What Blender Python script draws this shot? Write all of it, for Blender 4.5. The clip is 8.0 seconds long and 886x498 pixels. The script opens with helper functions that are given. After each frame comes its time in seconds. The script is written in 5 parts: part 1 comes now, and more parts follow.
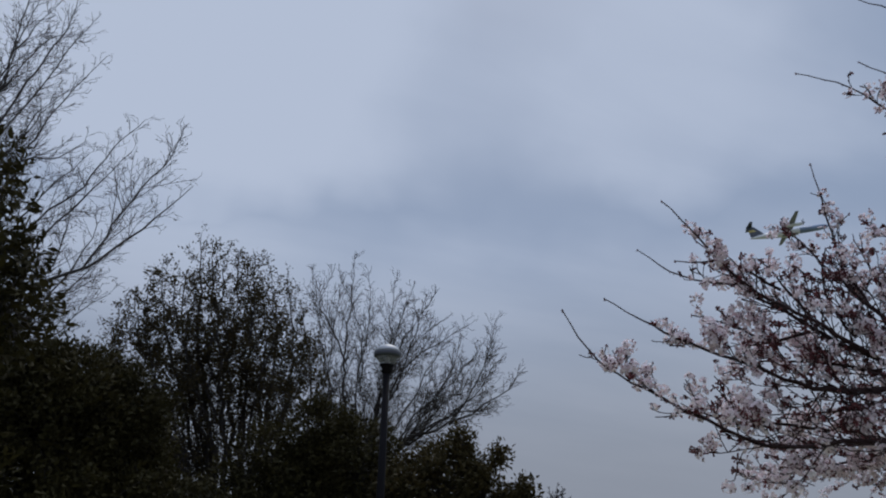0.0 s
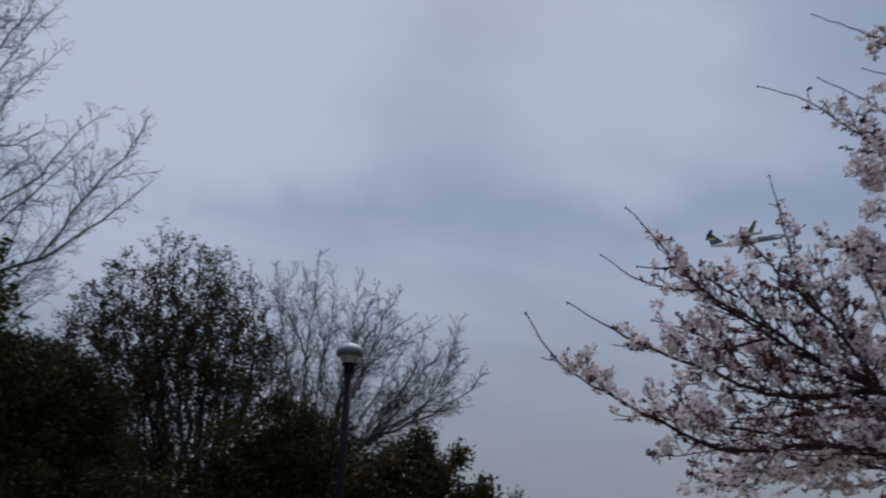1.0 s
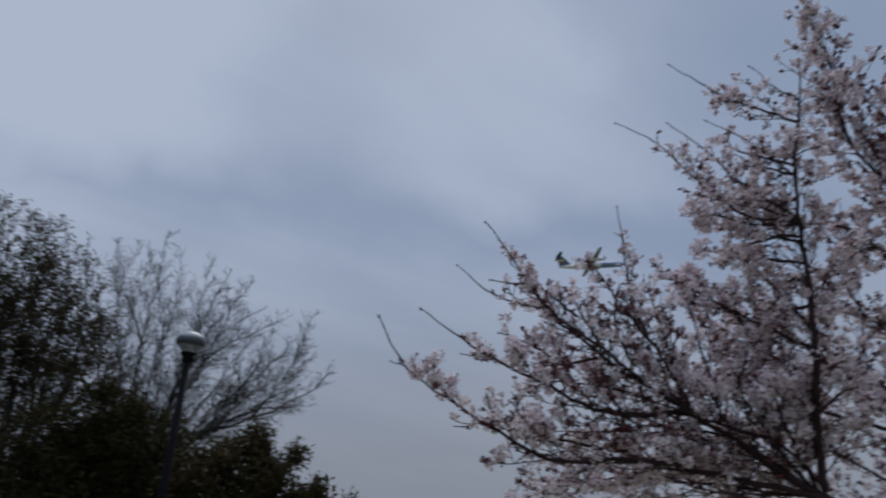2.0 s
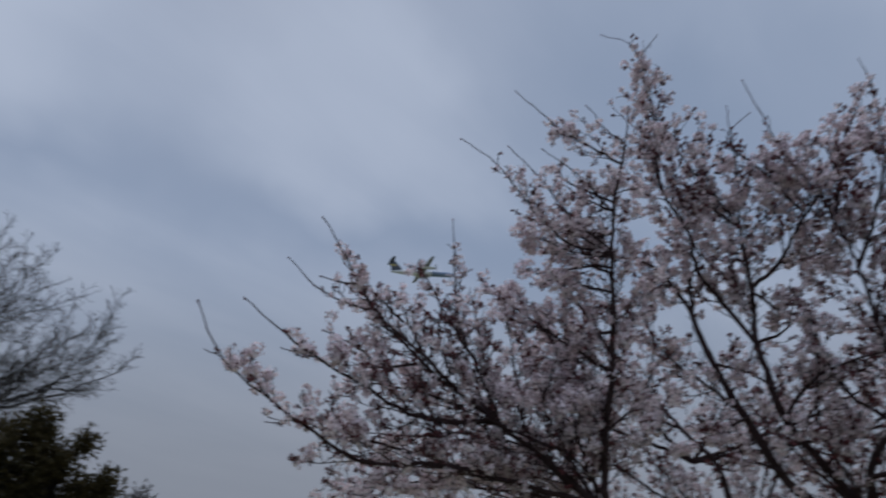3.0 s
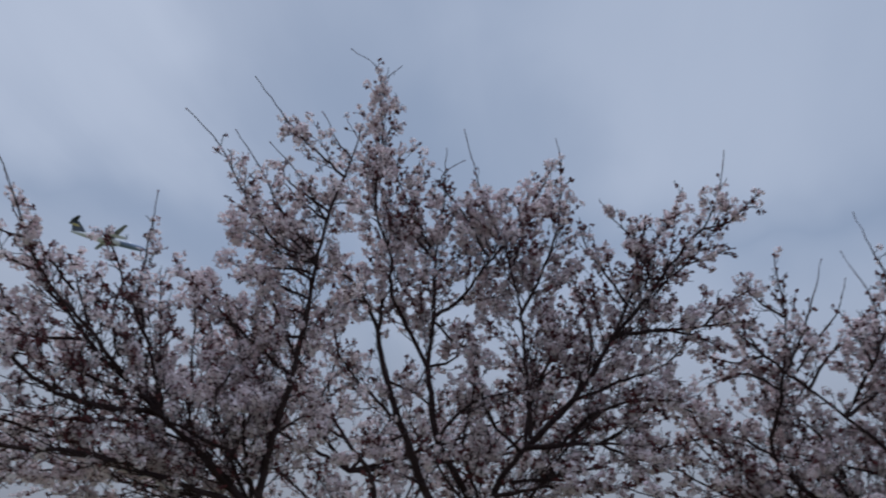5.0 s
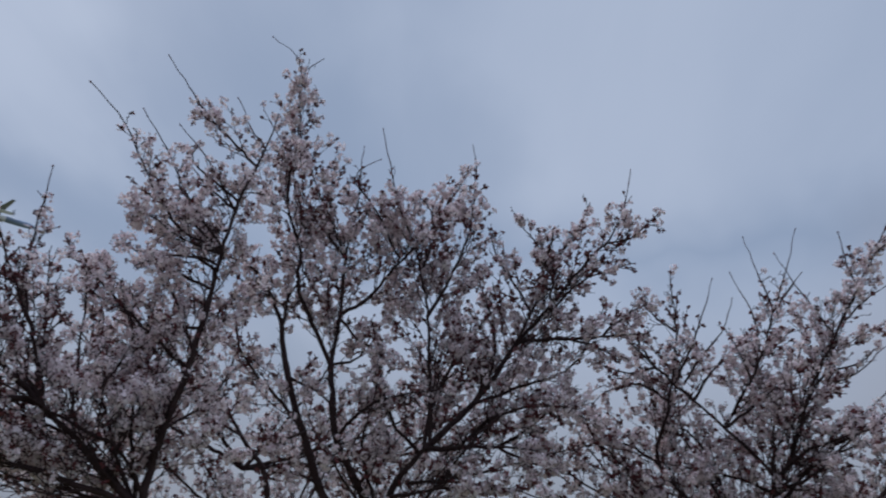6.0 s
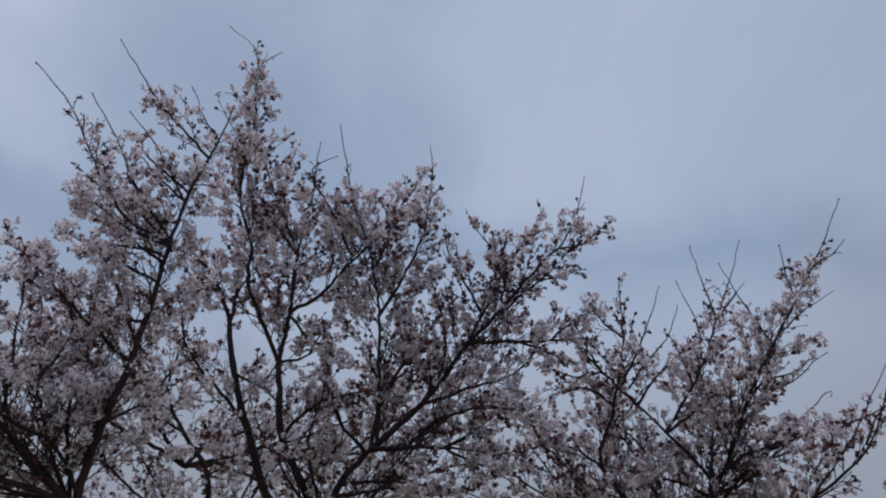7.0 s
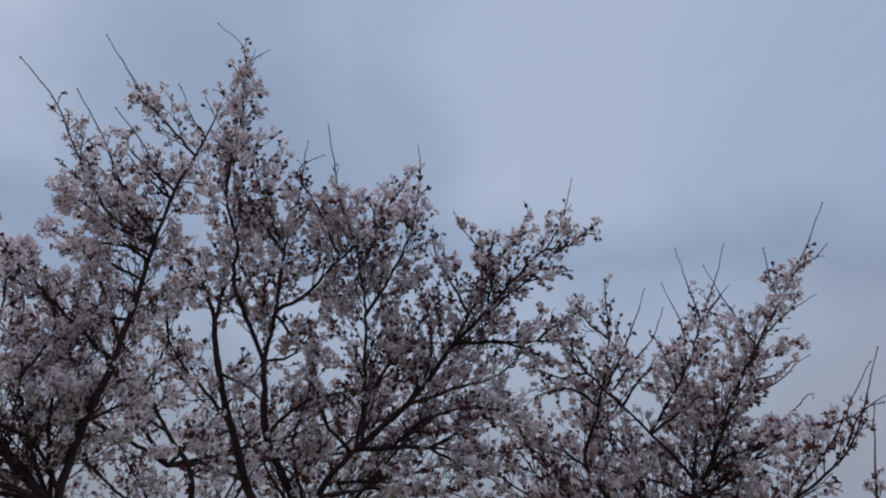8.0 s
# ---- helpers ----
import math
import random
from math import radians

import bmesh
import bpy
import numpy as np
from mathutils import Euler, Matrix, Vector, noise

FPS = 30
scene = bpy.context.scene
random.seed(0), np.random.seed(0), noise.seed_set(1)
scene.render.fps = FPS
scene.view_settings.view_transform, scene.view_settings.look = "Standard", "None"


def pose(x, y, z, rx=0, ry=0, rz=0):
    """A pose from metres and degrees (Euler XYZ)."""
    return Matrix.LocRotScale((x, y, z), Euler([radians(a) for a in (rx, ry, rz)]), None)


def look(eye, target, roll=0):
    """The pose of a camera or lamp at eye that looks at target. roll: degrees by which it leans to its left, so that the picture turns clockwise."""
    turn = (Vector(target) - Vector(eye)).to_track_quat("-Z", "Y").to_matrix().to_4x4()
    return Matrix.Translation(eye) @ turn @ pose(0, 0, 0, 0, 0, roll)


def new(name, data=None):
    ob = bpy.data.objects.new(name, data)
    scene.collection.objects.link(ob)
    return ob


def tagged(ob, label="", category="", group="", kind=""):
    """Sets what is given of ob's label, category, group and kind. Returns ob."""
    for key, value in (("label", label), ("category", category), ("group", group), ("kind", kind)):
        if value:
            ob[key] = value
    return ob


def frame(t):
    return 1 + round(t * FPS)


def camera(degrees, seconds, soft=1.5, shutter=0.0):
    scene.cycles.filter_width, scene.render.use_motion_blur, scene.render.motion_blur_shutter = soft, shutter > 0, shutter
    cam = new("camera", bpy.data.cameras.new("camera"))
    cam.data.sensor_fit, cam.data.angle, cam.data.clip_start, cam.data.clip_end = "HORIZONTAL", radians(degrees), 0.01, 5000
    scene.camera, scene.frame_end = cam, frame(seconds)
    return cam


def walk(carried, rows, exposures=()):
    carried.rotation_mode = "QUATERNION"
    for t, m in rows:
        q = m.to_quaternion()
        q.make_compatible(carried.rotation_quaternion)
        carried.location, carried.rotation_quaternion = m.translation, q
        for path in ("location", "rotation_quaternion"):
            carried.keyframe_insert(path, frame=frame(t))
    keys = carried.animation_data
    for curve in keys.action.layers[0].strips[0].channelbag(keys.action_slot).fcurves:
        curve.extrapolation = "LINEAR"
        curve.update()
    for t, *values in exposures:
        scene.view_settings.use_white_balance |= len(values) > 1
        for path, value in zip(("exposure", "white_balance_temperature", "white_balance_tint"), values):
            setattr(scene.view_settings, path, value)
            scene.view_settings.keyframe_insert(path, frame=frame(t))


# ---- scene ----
# ---------------------------------------------------------------- camera
EYE = (0.0, 0.0, 1.55)
cam = camera(65.07, 8.0, soft=2.05, shutter=0.55)
PATH = [
    (0.0, pose(*EYE, 112.00, 0.00, 0.00)),
    (0.5, pose(*EYE, 112.00, 0.00, -0.35)),
    (1.0, pose(*EYE, 112.03, -0.27, -3.17)),
    (1.2, pose(*EYE, 112.10, -0.44, -5.38)),
    (2.3, pose(*EYE, 112.47, -1.75, -20.53)),
    (2.5, pose(*EYE, 112.57, -1.94, -23.56)),
    (3.0, pose(*EYE, 112.92, -2.54, -31.24)),
    (3.5, pose(*EYE, 113.41, -3.17, -39.74)),
    (4.0, pose(*EYE, 113.88, -3.52, -46.86)),
    (4.5, pose(*EYE, 114.32, -3.75, -52.90)),
    (4.7, pose(*EYE, 114.49, -3.87, -54.97)),
    (5.8, pose(*EYE, 115.22, -4.18, -64.64)),
    (6.0, pose(*EYE, 115.34, -4.18, -66.05)),
    (6.5, pose(*EYE, 115.57, -4.26, -68.78)),
    (7.0, pose(*EYE, 115.69, -4.28, -70.34)),
    (7.5, pose(*EYE, 115.76, -4.25, -71.17)),
    (8.0, pose(*EYE, 115.79, -4.26, -71.52)),
]
# the film's own exposure, which eases up as the bright quarter of the sky leaves the picture
walk(cam, PATH, exposures=[(0.0, -0.08), (1.2, -0.15), (2.5, -0.23), (3.5, -0.22), (4.5, -0.08), (6.0, 0.0), (8.0, 0.0)])

# ---------------------------------------------------------------- world and sun
SUN_BEARING, SUN_HEIGHT = 10.0, 52.0


def aim(bearing, height):
    b, e = radians(bearing), radians(height)
    return Vector((math.sin(b) * math.cos(e), math.cos(b) * math.cos(e), math.sin(e)))


def node(tree, kind, **sets):
    n = tree.nodes.new(kind)
    for k, v in sets.items():
        if k in n.inputs:
            n.inputs[k].default_value = v
    return n


def math_node(tree, op, a, b=0.0, clamp=False):
    n = tree.nodes.new("ShaderNodeMath")
    n.operation, n.use_clamp = op, clamp
    for i, v in enumerate((a, b)):
        if isinstance(v, (int, float)):
            n.inputs[i].default_value = v
        else:
            tree.links.new(v, n.inputs[i])
    return n.outputs[0]


def mix_colour(tree, fac, a, b, blend="MIX"):
    n = tree.nodes.new("ShaderNodeMix")
    n.data_type, n.blend_type = "RGBA", blend
    for i, v in ((0, fac), (6, a), (7, b)):
        if isinstance(v, (int, float, tuple)):
            n.inputs[i].default_value = v if not isinstance(v, tuple) else (*v, 1)
        else:
            tree.links.new(v, n.inputs[i])
    return n.outputs[2]


world = bpy.data.worlds.new("sky")
scene.world = world
world.use_nodes = True
wt = world.node_tree
wt.nodes.clear()
sky = wt.nodes.new("ShaderNodeTexSky")
sky.sky_type, sky.sun_disc = "NISHITA", False
sky.sun_elevation, sky.sun_rotation = radians(SUN_HEIGHT), radians(SUN_BEARING)
sky.air_density, sky.dust_density, sky.ozone_density = 1.0, 2.0, 1.5
way = wt.nodes.new("ShaderNodeTexCoord").outputs["Generated"]
split = wt.nodes.new("ShaderNodeSeparateXYZ")
wt.links.new(way, split.inputs[0])
# a sheet of cloud seen in perspective: the way up is divided out
lift = math_node(wt, "ADD", math_node(wt, "MAXIMUM", split.outputs[2], 0.0), 0.22)
flat = wt.nodes.new("ShaderNodeCombineXYZ")
wt.links.new(math_node(wt, "DIVIDE", split.outputs[0], lift), flat.inputs[0])
wt.links.new(math_node(wt, "DIVIDE", split.outputs[1], lift), flat.inputs[1])


def cloud_noise(scale, detail, rough, turn, stretch, warp):
    m = wt.nodes.new("ShaderNodeMapping")
    m.inputs["Rotation"].default_value = (0, 0, radians(turn))
    m.vector_type = "TEXTURE"
    m.inputs["Scale"].default_value = (stretch, 1.0, 1.0)
    wt.links.new(flat.outputs[0], m.inputs[0])
    n = node(wt, "ShaderNodeTexNoise", Scale=scale, Detail=detail, Roughness=rough, Distortion=warp)
    wt.links.new(m.outputs[0], n.inputs["Vector"])
    return n.outputs[0]


# the edges of the banks are frayed by bending the way that they are seen along
fray = node(wt, "ShaderNodeTexNoise", Scale=2.6, Detail=4.0, Roughness=0.55)
wt.links.new(way, fray.inputs["Vector"])
fray_mid = wt.nodes.new("ShaderNodeVectorMath")
fray_mid.operation = "MULTIPLY_ADD"
wt.links.new(fray.outputs["Color"], fray_mid.inputs[0])
fray_mid.inputs[1].default_value, fray_mid.inputs[2].default_value = (0.30, 0.30, 0.30), (-0.15, -0.15, -0.15)
bent = wt.nodes.new("ShaderNodeVectorMath")
wt.links.new(way, bent.inputs[0])
wt.links.new(fray_mid.outputs[0], bent.inputs[1])
bent_unit = wt.nodes.new("ShaderNodeVectorMath")
bent_unit.operation = "NORMALIZE"
wt.links.new(bent.outputs[0], bent_unit.inputs[0])


def bank(bearing, height, inner, outer, amount):
    """A broad bank of thicker (or, below zero, thinner) cloud in one quarter of the sky."""
    d = wt.nodes.new("ShaderNodeVectorMath")
    d.operation = "DOT_PRODUCT"
    wt.links.new(bent_unit.outputs[0], d.inputs[0])
    d.inputs[1].default_value = aim(bearing, height)
    r = node(wt, "ShaderNodeMapRange")
    r.interpolation_type = "SMOOTHSTEP"
    r.inputs["From Min"].default_value, r.inputs["From Max"].default_value = math.cos(radians(outer)), math.cos(radians(inner))
    r.inputs["To Min"].default_value, r.inputs["To Max"].default_value = 0.0, amount
    wt.links.new(d.outputs["Value"], r.inputs["Value"])
    return r.outputs[0]


cover = math_node(wt, "ADD", math_node(wt, "MULTIPLY", cloud_noise(1.6, 3.0, 0.5, 21, 2.2, 0.3), 0.75),
                  math_node(wt, "MULTIPLY", cloud_noise(4.0, 5.0, 0.55, 21, 3.4, 0.4), 0.40))
# the cloud is smoother towards the east
smooth = bank(92, 33, 14, 40, 0.65)
cover = math_node(wt, "SUBTRACT", cover, math_node(wt, "MULTIPLY", smooth, math_node(wt, "SUBTRACT", cover, 0.56)))
for one in (bank(-24, 36, 1, 22, 0.50), bank(2, 37, 0, 20, 0.04), bank(20, 35, 0, 17, -0.04), bank(44, 44, 0, 20, -0.05),
            bank(39, 29, 0, 14, -0.12), bank(60, 32, 0, 13, -0.18), bank(10, 24, 0, 9, -0.06),
            bank(8, 44, 0, 10, -0.16), bank(80, 40, 2, 24, 0.09), bank(104, 34, 2, 16, -0.06)):
    cover = math_node(wt, "ADD", cover, one)
# the straight edge of a cloud bank: bright on one side of a line across the sky, clearer on the other
rim = wt.nodes.new("ShaderNodeVectorMath")
rim.operation = "DOT_PRODUCT"
wt.links.new(bent_unit.outputs[0], rim.inputs[0])
rim.inputs[1].default_value = aim(25, 42).cross(aim(37, 31.5)).normalized()
for lo, hi, place in ((-0.02, 0.09, bank(24, 37, 2, 17, 0.23)), (0.05, -0.05, bank(44, 35, 1, 13, -0.10))):
    r = node(wt, "ShaderNodeMapRange")
    r.interpolation_type = "SMOOTHSTEP"
    r.inputs["From Min"].default_value, r.inputs["From Max"].default_value = lo, hi
    wt.links.new(rim.outputs["Value"], r.inputs["Value"])
    cover = math_node(wt, "ADD", cover, math_node(wt, "MULTIPLY", r.outputs[0], place))
# a long level gap in the cloud low over the trees
level = wt.nodes.new("ShaderNodeSeparateXYZ")
wt.links.new(bent_unit.outputs[0], level.inputs[0])
gap_low = math_node(wt, "ABSOLUTE", math_node(wt, "SUBTRACT", level.outputs[2], 0.405))
gap_band = math_node(wt, "SUBTRACT", 1.0, math_node(wt, "MULTIPLY", gap_low, 11.0), clamp=True)
cover = math_node(wt, "SUBTRACT", cover, math_node(wt, "MULTIPLY", math_node(wt, "MULTIPLY", gap_band, gap_band), 0.26))
cover_range = node(wt, "ShaderNodeMapRange")
cover_range.interpolation_type = "SMOOTHSTEP"
for k, v in (("From Min", 0.16), ("From Max", 0.98), ("To Min", 0.0), ("To Max", 1.0)):
    cover_range.inputs[k].default_value = v
wt.links.new(cover, cover_range.inputs["Value"])
SKY_STRENGTH = 0.1
thin = mix_colour(wt, 0.92, sky.outputs[0], (2.65, 3.4, 4.85))
veiled = mix_colour(wt, cover_range.outputs[0], thin, (4.72, 5.43, 6.9))
haze = node(wt, "ShaderNodeMapRange")
haze.interpolation_type = "SMOOTHSTEP"
for k, v in (("From Min", 0.02), ("From Max", 0.42), ("To Min", 1.0), ("To Max", 0.0)):
    haze.inputs[k].default_value = v
wt.links.new(split.outputs[2], haze.inputs["Value"])
hazed = mix_colour(wt, math_node(wt, "MULTIPLY", haze.outputs[0], 0.85), veiled, (2.5, 2.75, 3.3))
# low in the east the haze is faintly pink
hazed = mix_colour(wt, bank(113, 10, 2, 21, 0.5), hazed, (2.98, 3.12, 3.80))
# an overcast sky is lightest overhead
above = node(wt, "ShaderNodeMapRange")
above.interpolation_type = "SMOOTHSTEP"
for k, v in (("From Min", 0.74), ("From Max", 0.99), ("To Min", 1.0), ("To Max", 3.2)):
    above.inputs[k].default_value = v
wt.links.new(split.outputs[2], above.inputs["Value"])
back_light = wt.nodes.new("ShaderNodeBackground")
wt.links.new(math_node(wt, "MULTIPLY", above.outputs[0], SKY_STRENGTH), back_light.inputs["Strength"])
wt.links.new(hazed, back_light.inputs["Color"])
wt.links.new(back_light.outputs[0], wt.nodes.new("ShaderNodeOutputWorld").inputs[0])

sun_data = bpy.data.lights.new("sun", "SUN")
sun_data.energy, sun_data.angle, sun_data.color = 1.25, radians(25), (1.0, 0.97, 0.95)
sun = new("sun", sun_data)
sun.matrix_world = look((0, 0, 60), tuple(Vector((0, 0, 60)) - aim(SUN_BEARING, SUN_HEIGHT)))


# ---------------------------------------------------------------- materials
def material(name, colour, second, rough=0.8, scale=6.0, bump=0.0, fine=60.0, metal=0.0, island=0.0, through_light=0.0, coat=0.0, gloss=0.5):
    """Two colours mixed by broad stains and by grain, with relief; island: how far single pieces differ;
    through_light: the share of light that thin petals and leaves let through."""
    m = bpy.data.materials.new(name)
    m.use_nodes = True
    t = m.node_tree
    b = t.nodes["Principled BSDF"]
    place = t.nodes.new("ShaderNodeTexCoord").outputs["Object"]
    big = node(t, "ShaderNodeTexNoise", Scale=scale, Detail=4.0, Roughness=0.6)
    small = node(t, "ShaderNodeTexNoise", Scale=fine, Detail=3.0, Roughness=0.6)
    for n in (big, small):
        t.links.new(place, n.inputs["Vector"])
    fac = math_node(t, "ADD", math_node(t, "MULTIPLY", big.outputs[0], 0.65), math_node(t, "MULTIPLY", small.outputs[0], 0.35))
    ramp = node(t, "ShaderNodeMapRange")
    ramp.inputs["From Min"].default_value, ramp.inputs["From Max"].default_value = 0.35, 0.65
    t.links.new(fac, ramp.inputs["Value"])
    mixed = ramp.outputs[0]
    if island:
        geo = t.nodes.new("ShaderNodeNewGeometry")
        mixed = math_node(t, "ADD", math_node(t, "MULTIPLY", mixed, 1 - island), math_node(t, "MULTIPLY", geo.outputs["Random Per Island"], island))
    col = mix_colour(t, mixed, colour, second)
    t.links.new(col, b.inputs["Base Color"])
    b.inputs["Roughness"].default_value, b.inputs["Metallic"].default_value = rough, metal
    b.inputs["Coat Weight"].default_value, b.inputs["Specular IOR Level"].default_value = coat, gloss
    if bump:
        bp = node(t, "ShaderNodeBump", Strength=bump, Distance=0.01)
        t.links.new(fac, bp.inputs["Height"])
        t.links.new(bp.outputs[0], b.inputs["Normal"])
    if through_light:
        tl = t.nodes.new("ShaderNodeBsdfTranslucent")
        t.links.new(col, tl.inputs["Color"])
        mx = t.nodes.new("ShaderNodeMixShader")
        mx.inputs[0].default_value = through_light
        t.links.new(b.outputs[0], mx.inputs[1])
        t.links.new(tl.outputs[0], mx.inputs[2])
        t.links.new(mx.outputs[0], t.nodes["Material Output"].inputs[0])
    return m


CHERRY_BARK = material("cherry_bark", (0.024, 0.012, 0.013), (0.060, 0.036, 0.036), 0.85, 9.0, 0.6, 70.0, gloss=0.2)
BARE_BARK = material("bare_bark", (0.015, 0.012, 0.012), (0.040, 0.033, 0.031), 0.85, 5.0, 0.5, 40.0)
PETAL = material("petal", (0.865, 0.715, 0.755), (0.97, 0.915, 0.932), 0.7, 3.0, 0.0, 90.0, island=0.75, through_light=0.44, gloss=0.2)
CALYX = material("calyx", (0.050, 0.013, 0.014), (0.24, 0.048, 0.055), 0.6, 5.0, 0.0, 80.0, island=0.6)
EVERGREEN = material("evergreen_leaf", (0.017, 0.016, 0.007), (0.058, 0.048, 0.018), 0.7, 0.9, 0.0, 30.0, island=0.45, through_light=0.12, gloss=0.08)
YOUNG_LEAF = material("young_leaf", (0.026, 0.022, 0.010), (0.078, 0.058, 0.027), 0.7, 2.0, 0.0, 40.0, island=0.6, through_light=0.25, gloss=0.12)
RUSSET_LEAF = material("russet_leaf", (0.022, 0.021, 0.008), (0.082, 0.060, 0.024), 0.7, 1.1, 0.0, 30.0, island=0.6, through_light=0.15, gloss=0.12)
BUD = material("bud", (0.06, 0.05, 0.035), (0.13, 0.10, 0.075), 0.7, 3.0, 0.0, 40.0, island=0.6)
GRASS = material("grass", (0.10, 0.115, 0.05), (0.20, 0.185, 0.10), 0.9, 0.6, 0.8, 14.0)
POLE_PAINT = material("pole_paint", (0.006, 0.0055, 0.007), (0.011, 0.010, 0.012), 0.7, 4.0, 0.0, 90.0, gloss=0.08)
CAP_PAINT = material("cap_paint", (0.26, 0.27, 0.30), (0.36, 0.37, 0.39), 0.4, 5.0, 0.1, 60.0)
RIM_TONE = material("rim_tone", (0.045, 0.050, 0.070), (0.07, 0.075, 0.10), 0.45, 5.0, 0.1, 60.0)
AIR_WHITE = material("fuselage_paint", (0.62, 0.64, 0.64), (0.72, 0.73, 0.73), 0.35, 0.3, 0.0, 3.0, coat=0.3)
AIR_BLUE = material("blue_paint", (0.16, 0.22, 0.34), (0.20, 0.27, 0.40), 0.35, 0.3, 0.0, 3.0, coat=0.3)
AIR_GREY = material("wing_paint", (0.16, 0.17, 0.19), (0.22, 0.23, 0.25), 0.4, 0.4, 0.0, 3.0)
AIR_DARK = material("fin_paint", (0.05, 0.06, 0.08), (0.07, 0.08, 0.10), 0.4, 0.4, 0.0, 3.0)
AIR_YELLOW = material("yellow_paint", (0.45, 0.36, 0.10), (0.55, 0.45, 0.14), 0.4, 0.4, 0.0, 3.0)


def glass_material():
    m = bpy.data.materials.new("bowl_glass")
    m.use_nodes = True
    b = m.node_tree.nodes["Principled BSDF"]
    b.inputs["Base Color"].default_value = (0.86, 0.87, 0.88, 1)
    b.inputs["Roughness"].default_value = 0.25
    b.inputs["Transmission Weight"].default_value = 0.8
    b.inputs["IOR"].default_value = 1.2
    return m


BOWL = glass_material()


# ---------------------------------------------------------------- mesh tools
class Brush:
    """Gathers four-cornered faces and makes one mesh of them."""

    def __init__(self):
        self.verts, self.quads, self.count = [], [], 0

    def add(self, verts, quads):
        self.verts.append(verts)
        self.quads.append(quads + self.count)
        self.count += len(verts)

    def mesh(self, name, mat, smooth=True):
        v, q = np.concatenate(self.verts).astype(np.float32), np.concatenate(self.quads).astype(np.int32)
        me = bpy.data.meshes.new(name)
        me.vertices.add(len(v))
        me.vertices.foreach_set("co", v.ravel())
        me.loops.add(q.size)
        me.loops.foreach_set("vertex_index", q.ravel())
        me.polygons.add(len(q))
        me.polygons.foreach_set("loop_start", np.arange(0, q.size, 4, dtype=np.int32))
        if smooth:
            me.polygons.foreach_set("use_smooth", np.ones(len(q), dtype=bool))
        me.update()
        me.validate()
        me.materials.append(mat)
        return me


def under(name, me, parent, label="", kind=""):
    ob = new(name, me)
    ob.parent = parent
    ob.matrix_parent_inverse = Matrix.Translation(-parent_origin(parent))
    return tagged(ob, label, kind=kind)


def parent_origin(ob):
    p = Vector((0, 0, 0))
    while ob:
        p = p + ob.location if ob.parent is None else p
        ob = ob.parent
    return p


def part(name, bm, mat, parent, label=""):
    """One bmesh as one mesh object under a thing or a part, in the parent's own axes."""
    me = bpy.data.meshes.new(name)
    bmesh.ops.recalc_face_normals(bm, faces=bm.faces)
    bm.to_mesh(me)
    bm.free()
    me.materials.append(mat)
    ob = new(name, me)
    ob.parent = parent
    return tagged(ob, label)


def spline(points, step):
    """A smooth line through the points, cut evenly."""
    p = np.array(points, dtype=float)
    q = np.vstack([2 * p[0] - p[1], p, 2 * p[-1] - p[-2]])
    out = []
    for i in range(1, len(q) - 2):
        a, b, c, d = q[i - 1], q[i], q[i + 1], q[i + 2]
        n = max(2, int(np.linalg.norm(c - b) / step))
        t = np.arange(n)[:, None] / n
        out.append(0.5 * (2 * b + (c - a) * t + (2 * a - 5 * b + 4 * c - d) * t ** 2 + (3 * b - a - 3 * c + d) * t ** 3))
    out.append(p[-1:])
    return np.vstack(out)


def tangents(p):
    t = np.gradient(p, axis=0)
    return t / np.maximum(np.linalg.norm(t, axis=1), 1e-9)[:, None]


def tube(brush, p, r, sides):
    t = tangents(p)
    ref = np.eye(3)[np.argmin(np.abs(t.mean(axis=0)))]
    u = np.cross(t, ref)
    u /= np.linalg.norm(u, axis=1)[:, None]
    w = np.cross(t, u)
    a = np.arange(sides) * 2 * np.pi / sides
    ring = u[:, None, :] * np.cos(a)[None, :, None] + w[:, None, :] * np.sin(a)[None, :, None]
    v = (p[:, None, :] + ring * np.asarray(r)[:, None, None]).reshape(-1, 3)
    n = len(p)
    i = (np.arange(n - 1)[:, None] * sides + np.arange(sides)[None, :]).ravel()
    j = (np.arange(n - 1)[:, None] * sides + (np.arange(sides)[None, :] + 1) % sides).ravel()
    brush.add(v, np.stack([i, j, j + sides, i + sides], axis=1))


def unit(v):
    return v / np.maximum(np.linalg.norm(v, axis=-1, keepdims=True), 1e-9)


def petal_shape(lobes):
    """One open blossom, cupped, one unit in radius, facing +z; its petals as broad lobes."""
    v, f = [(0.0, 0.0, 0.0)], []
    for k in range(2 * lobes):
        a = k * np.pi / lobes
        rad, z = (0.80, 0.30) if k % 2 == 0 else (1.0, 0.36)
        v.append((rad * np.cos(a), rad * np.sin(a), z))
    for k in range(lobes):
        f.append([0, 1 + 2 * k, 2 + 2 * k, 1 + (2 * k + 2) % (2 * lobes)])
    return np.array(v), np.array(f)


def cup_shape():
    """A calyx with its stalk, or a closed bud: a slim three-sided horn."""
    v, f = [], []
    for z, r in ((-1.1, 0.10), (0.35, 0.40)):
        for k in range(3):
            v.append((r * np.cos(k * np.pi / 1.5), r * np.sin(k * np.pi / 1.5), z))
    for k in range(3):
        f.append([k, (k + 1) % 3, 3 + (k + 1) % 3, 3 + k])
    return np.array(v), np.array(f)


PETALS, CUP = petal_shape(3), cup_shape()
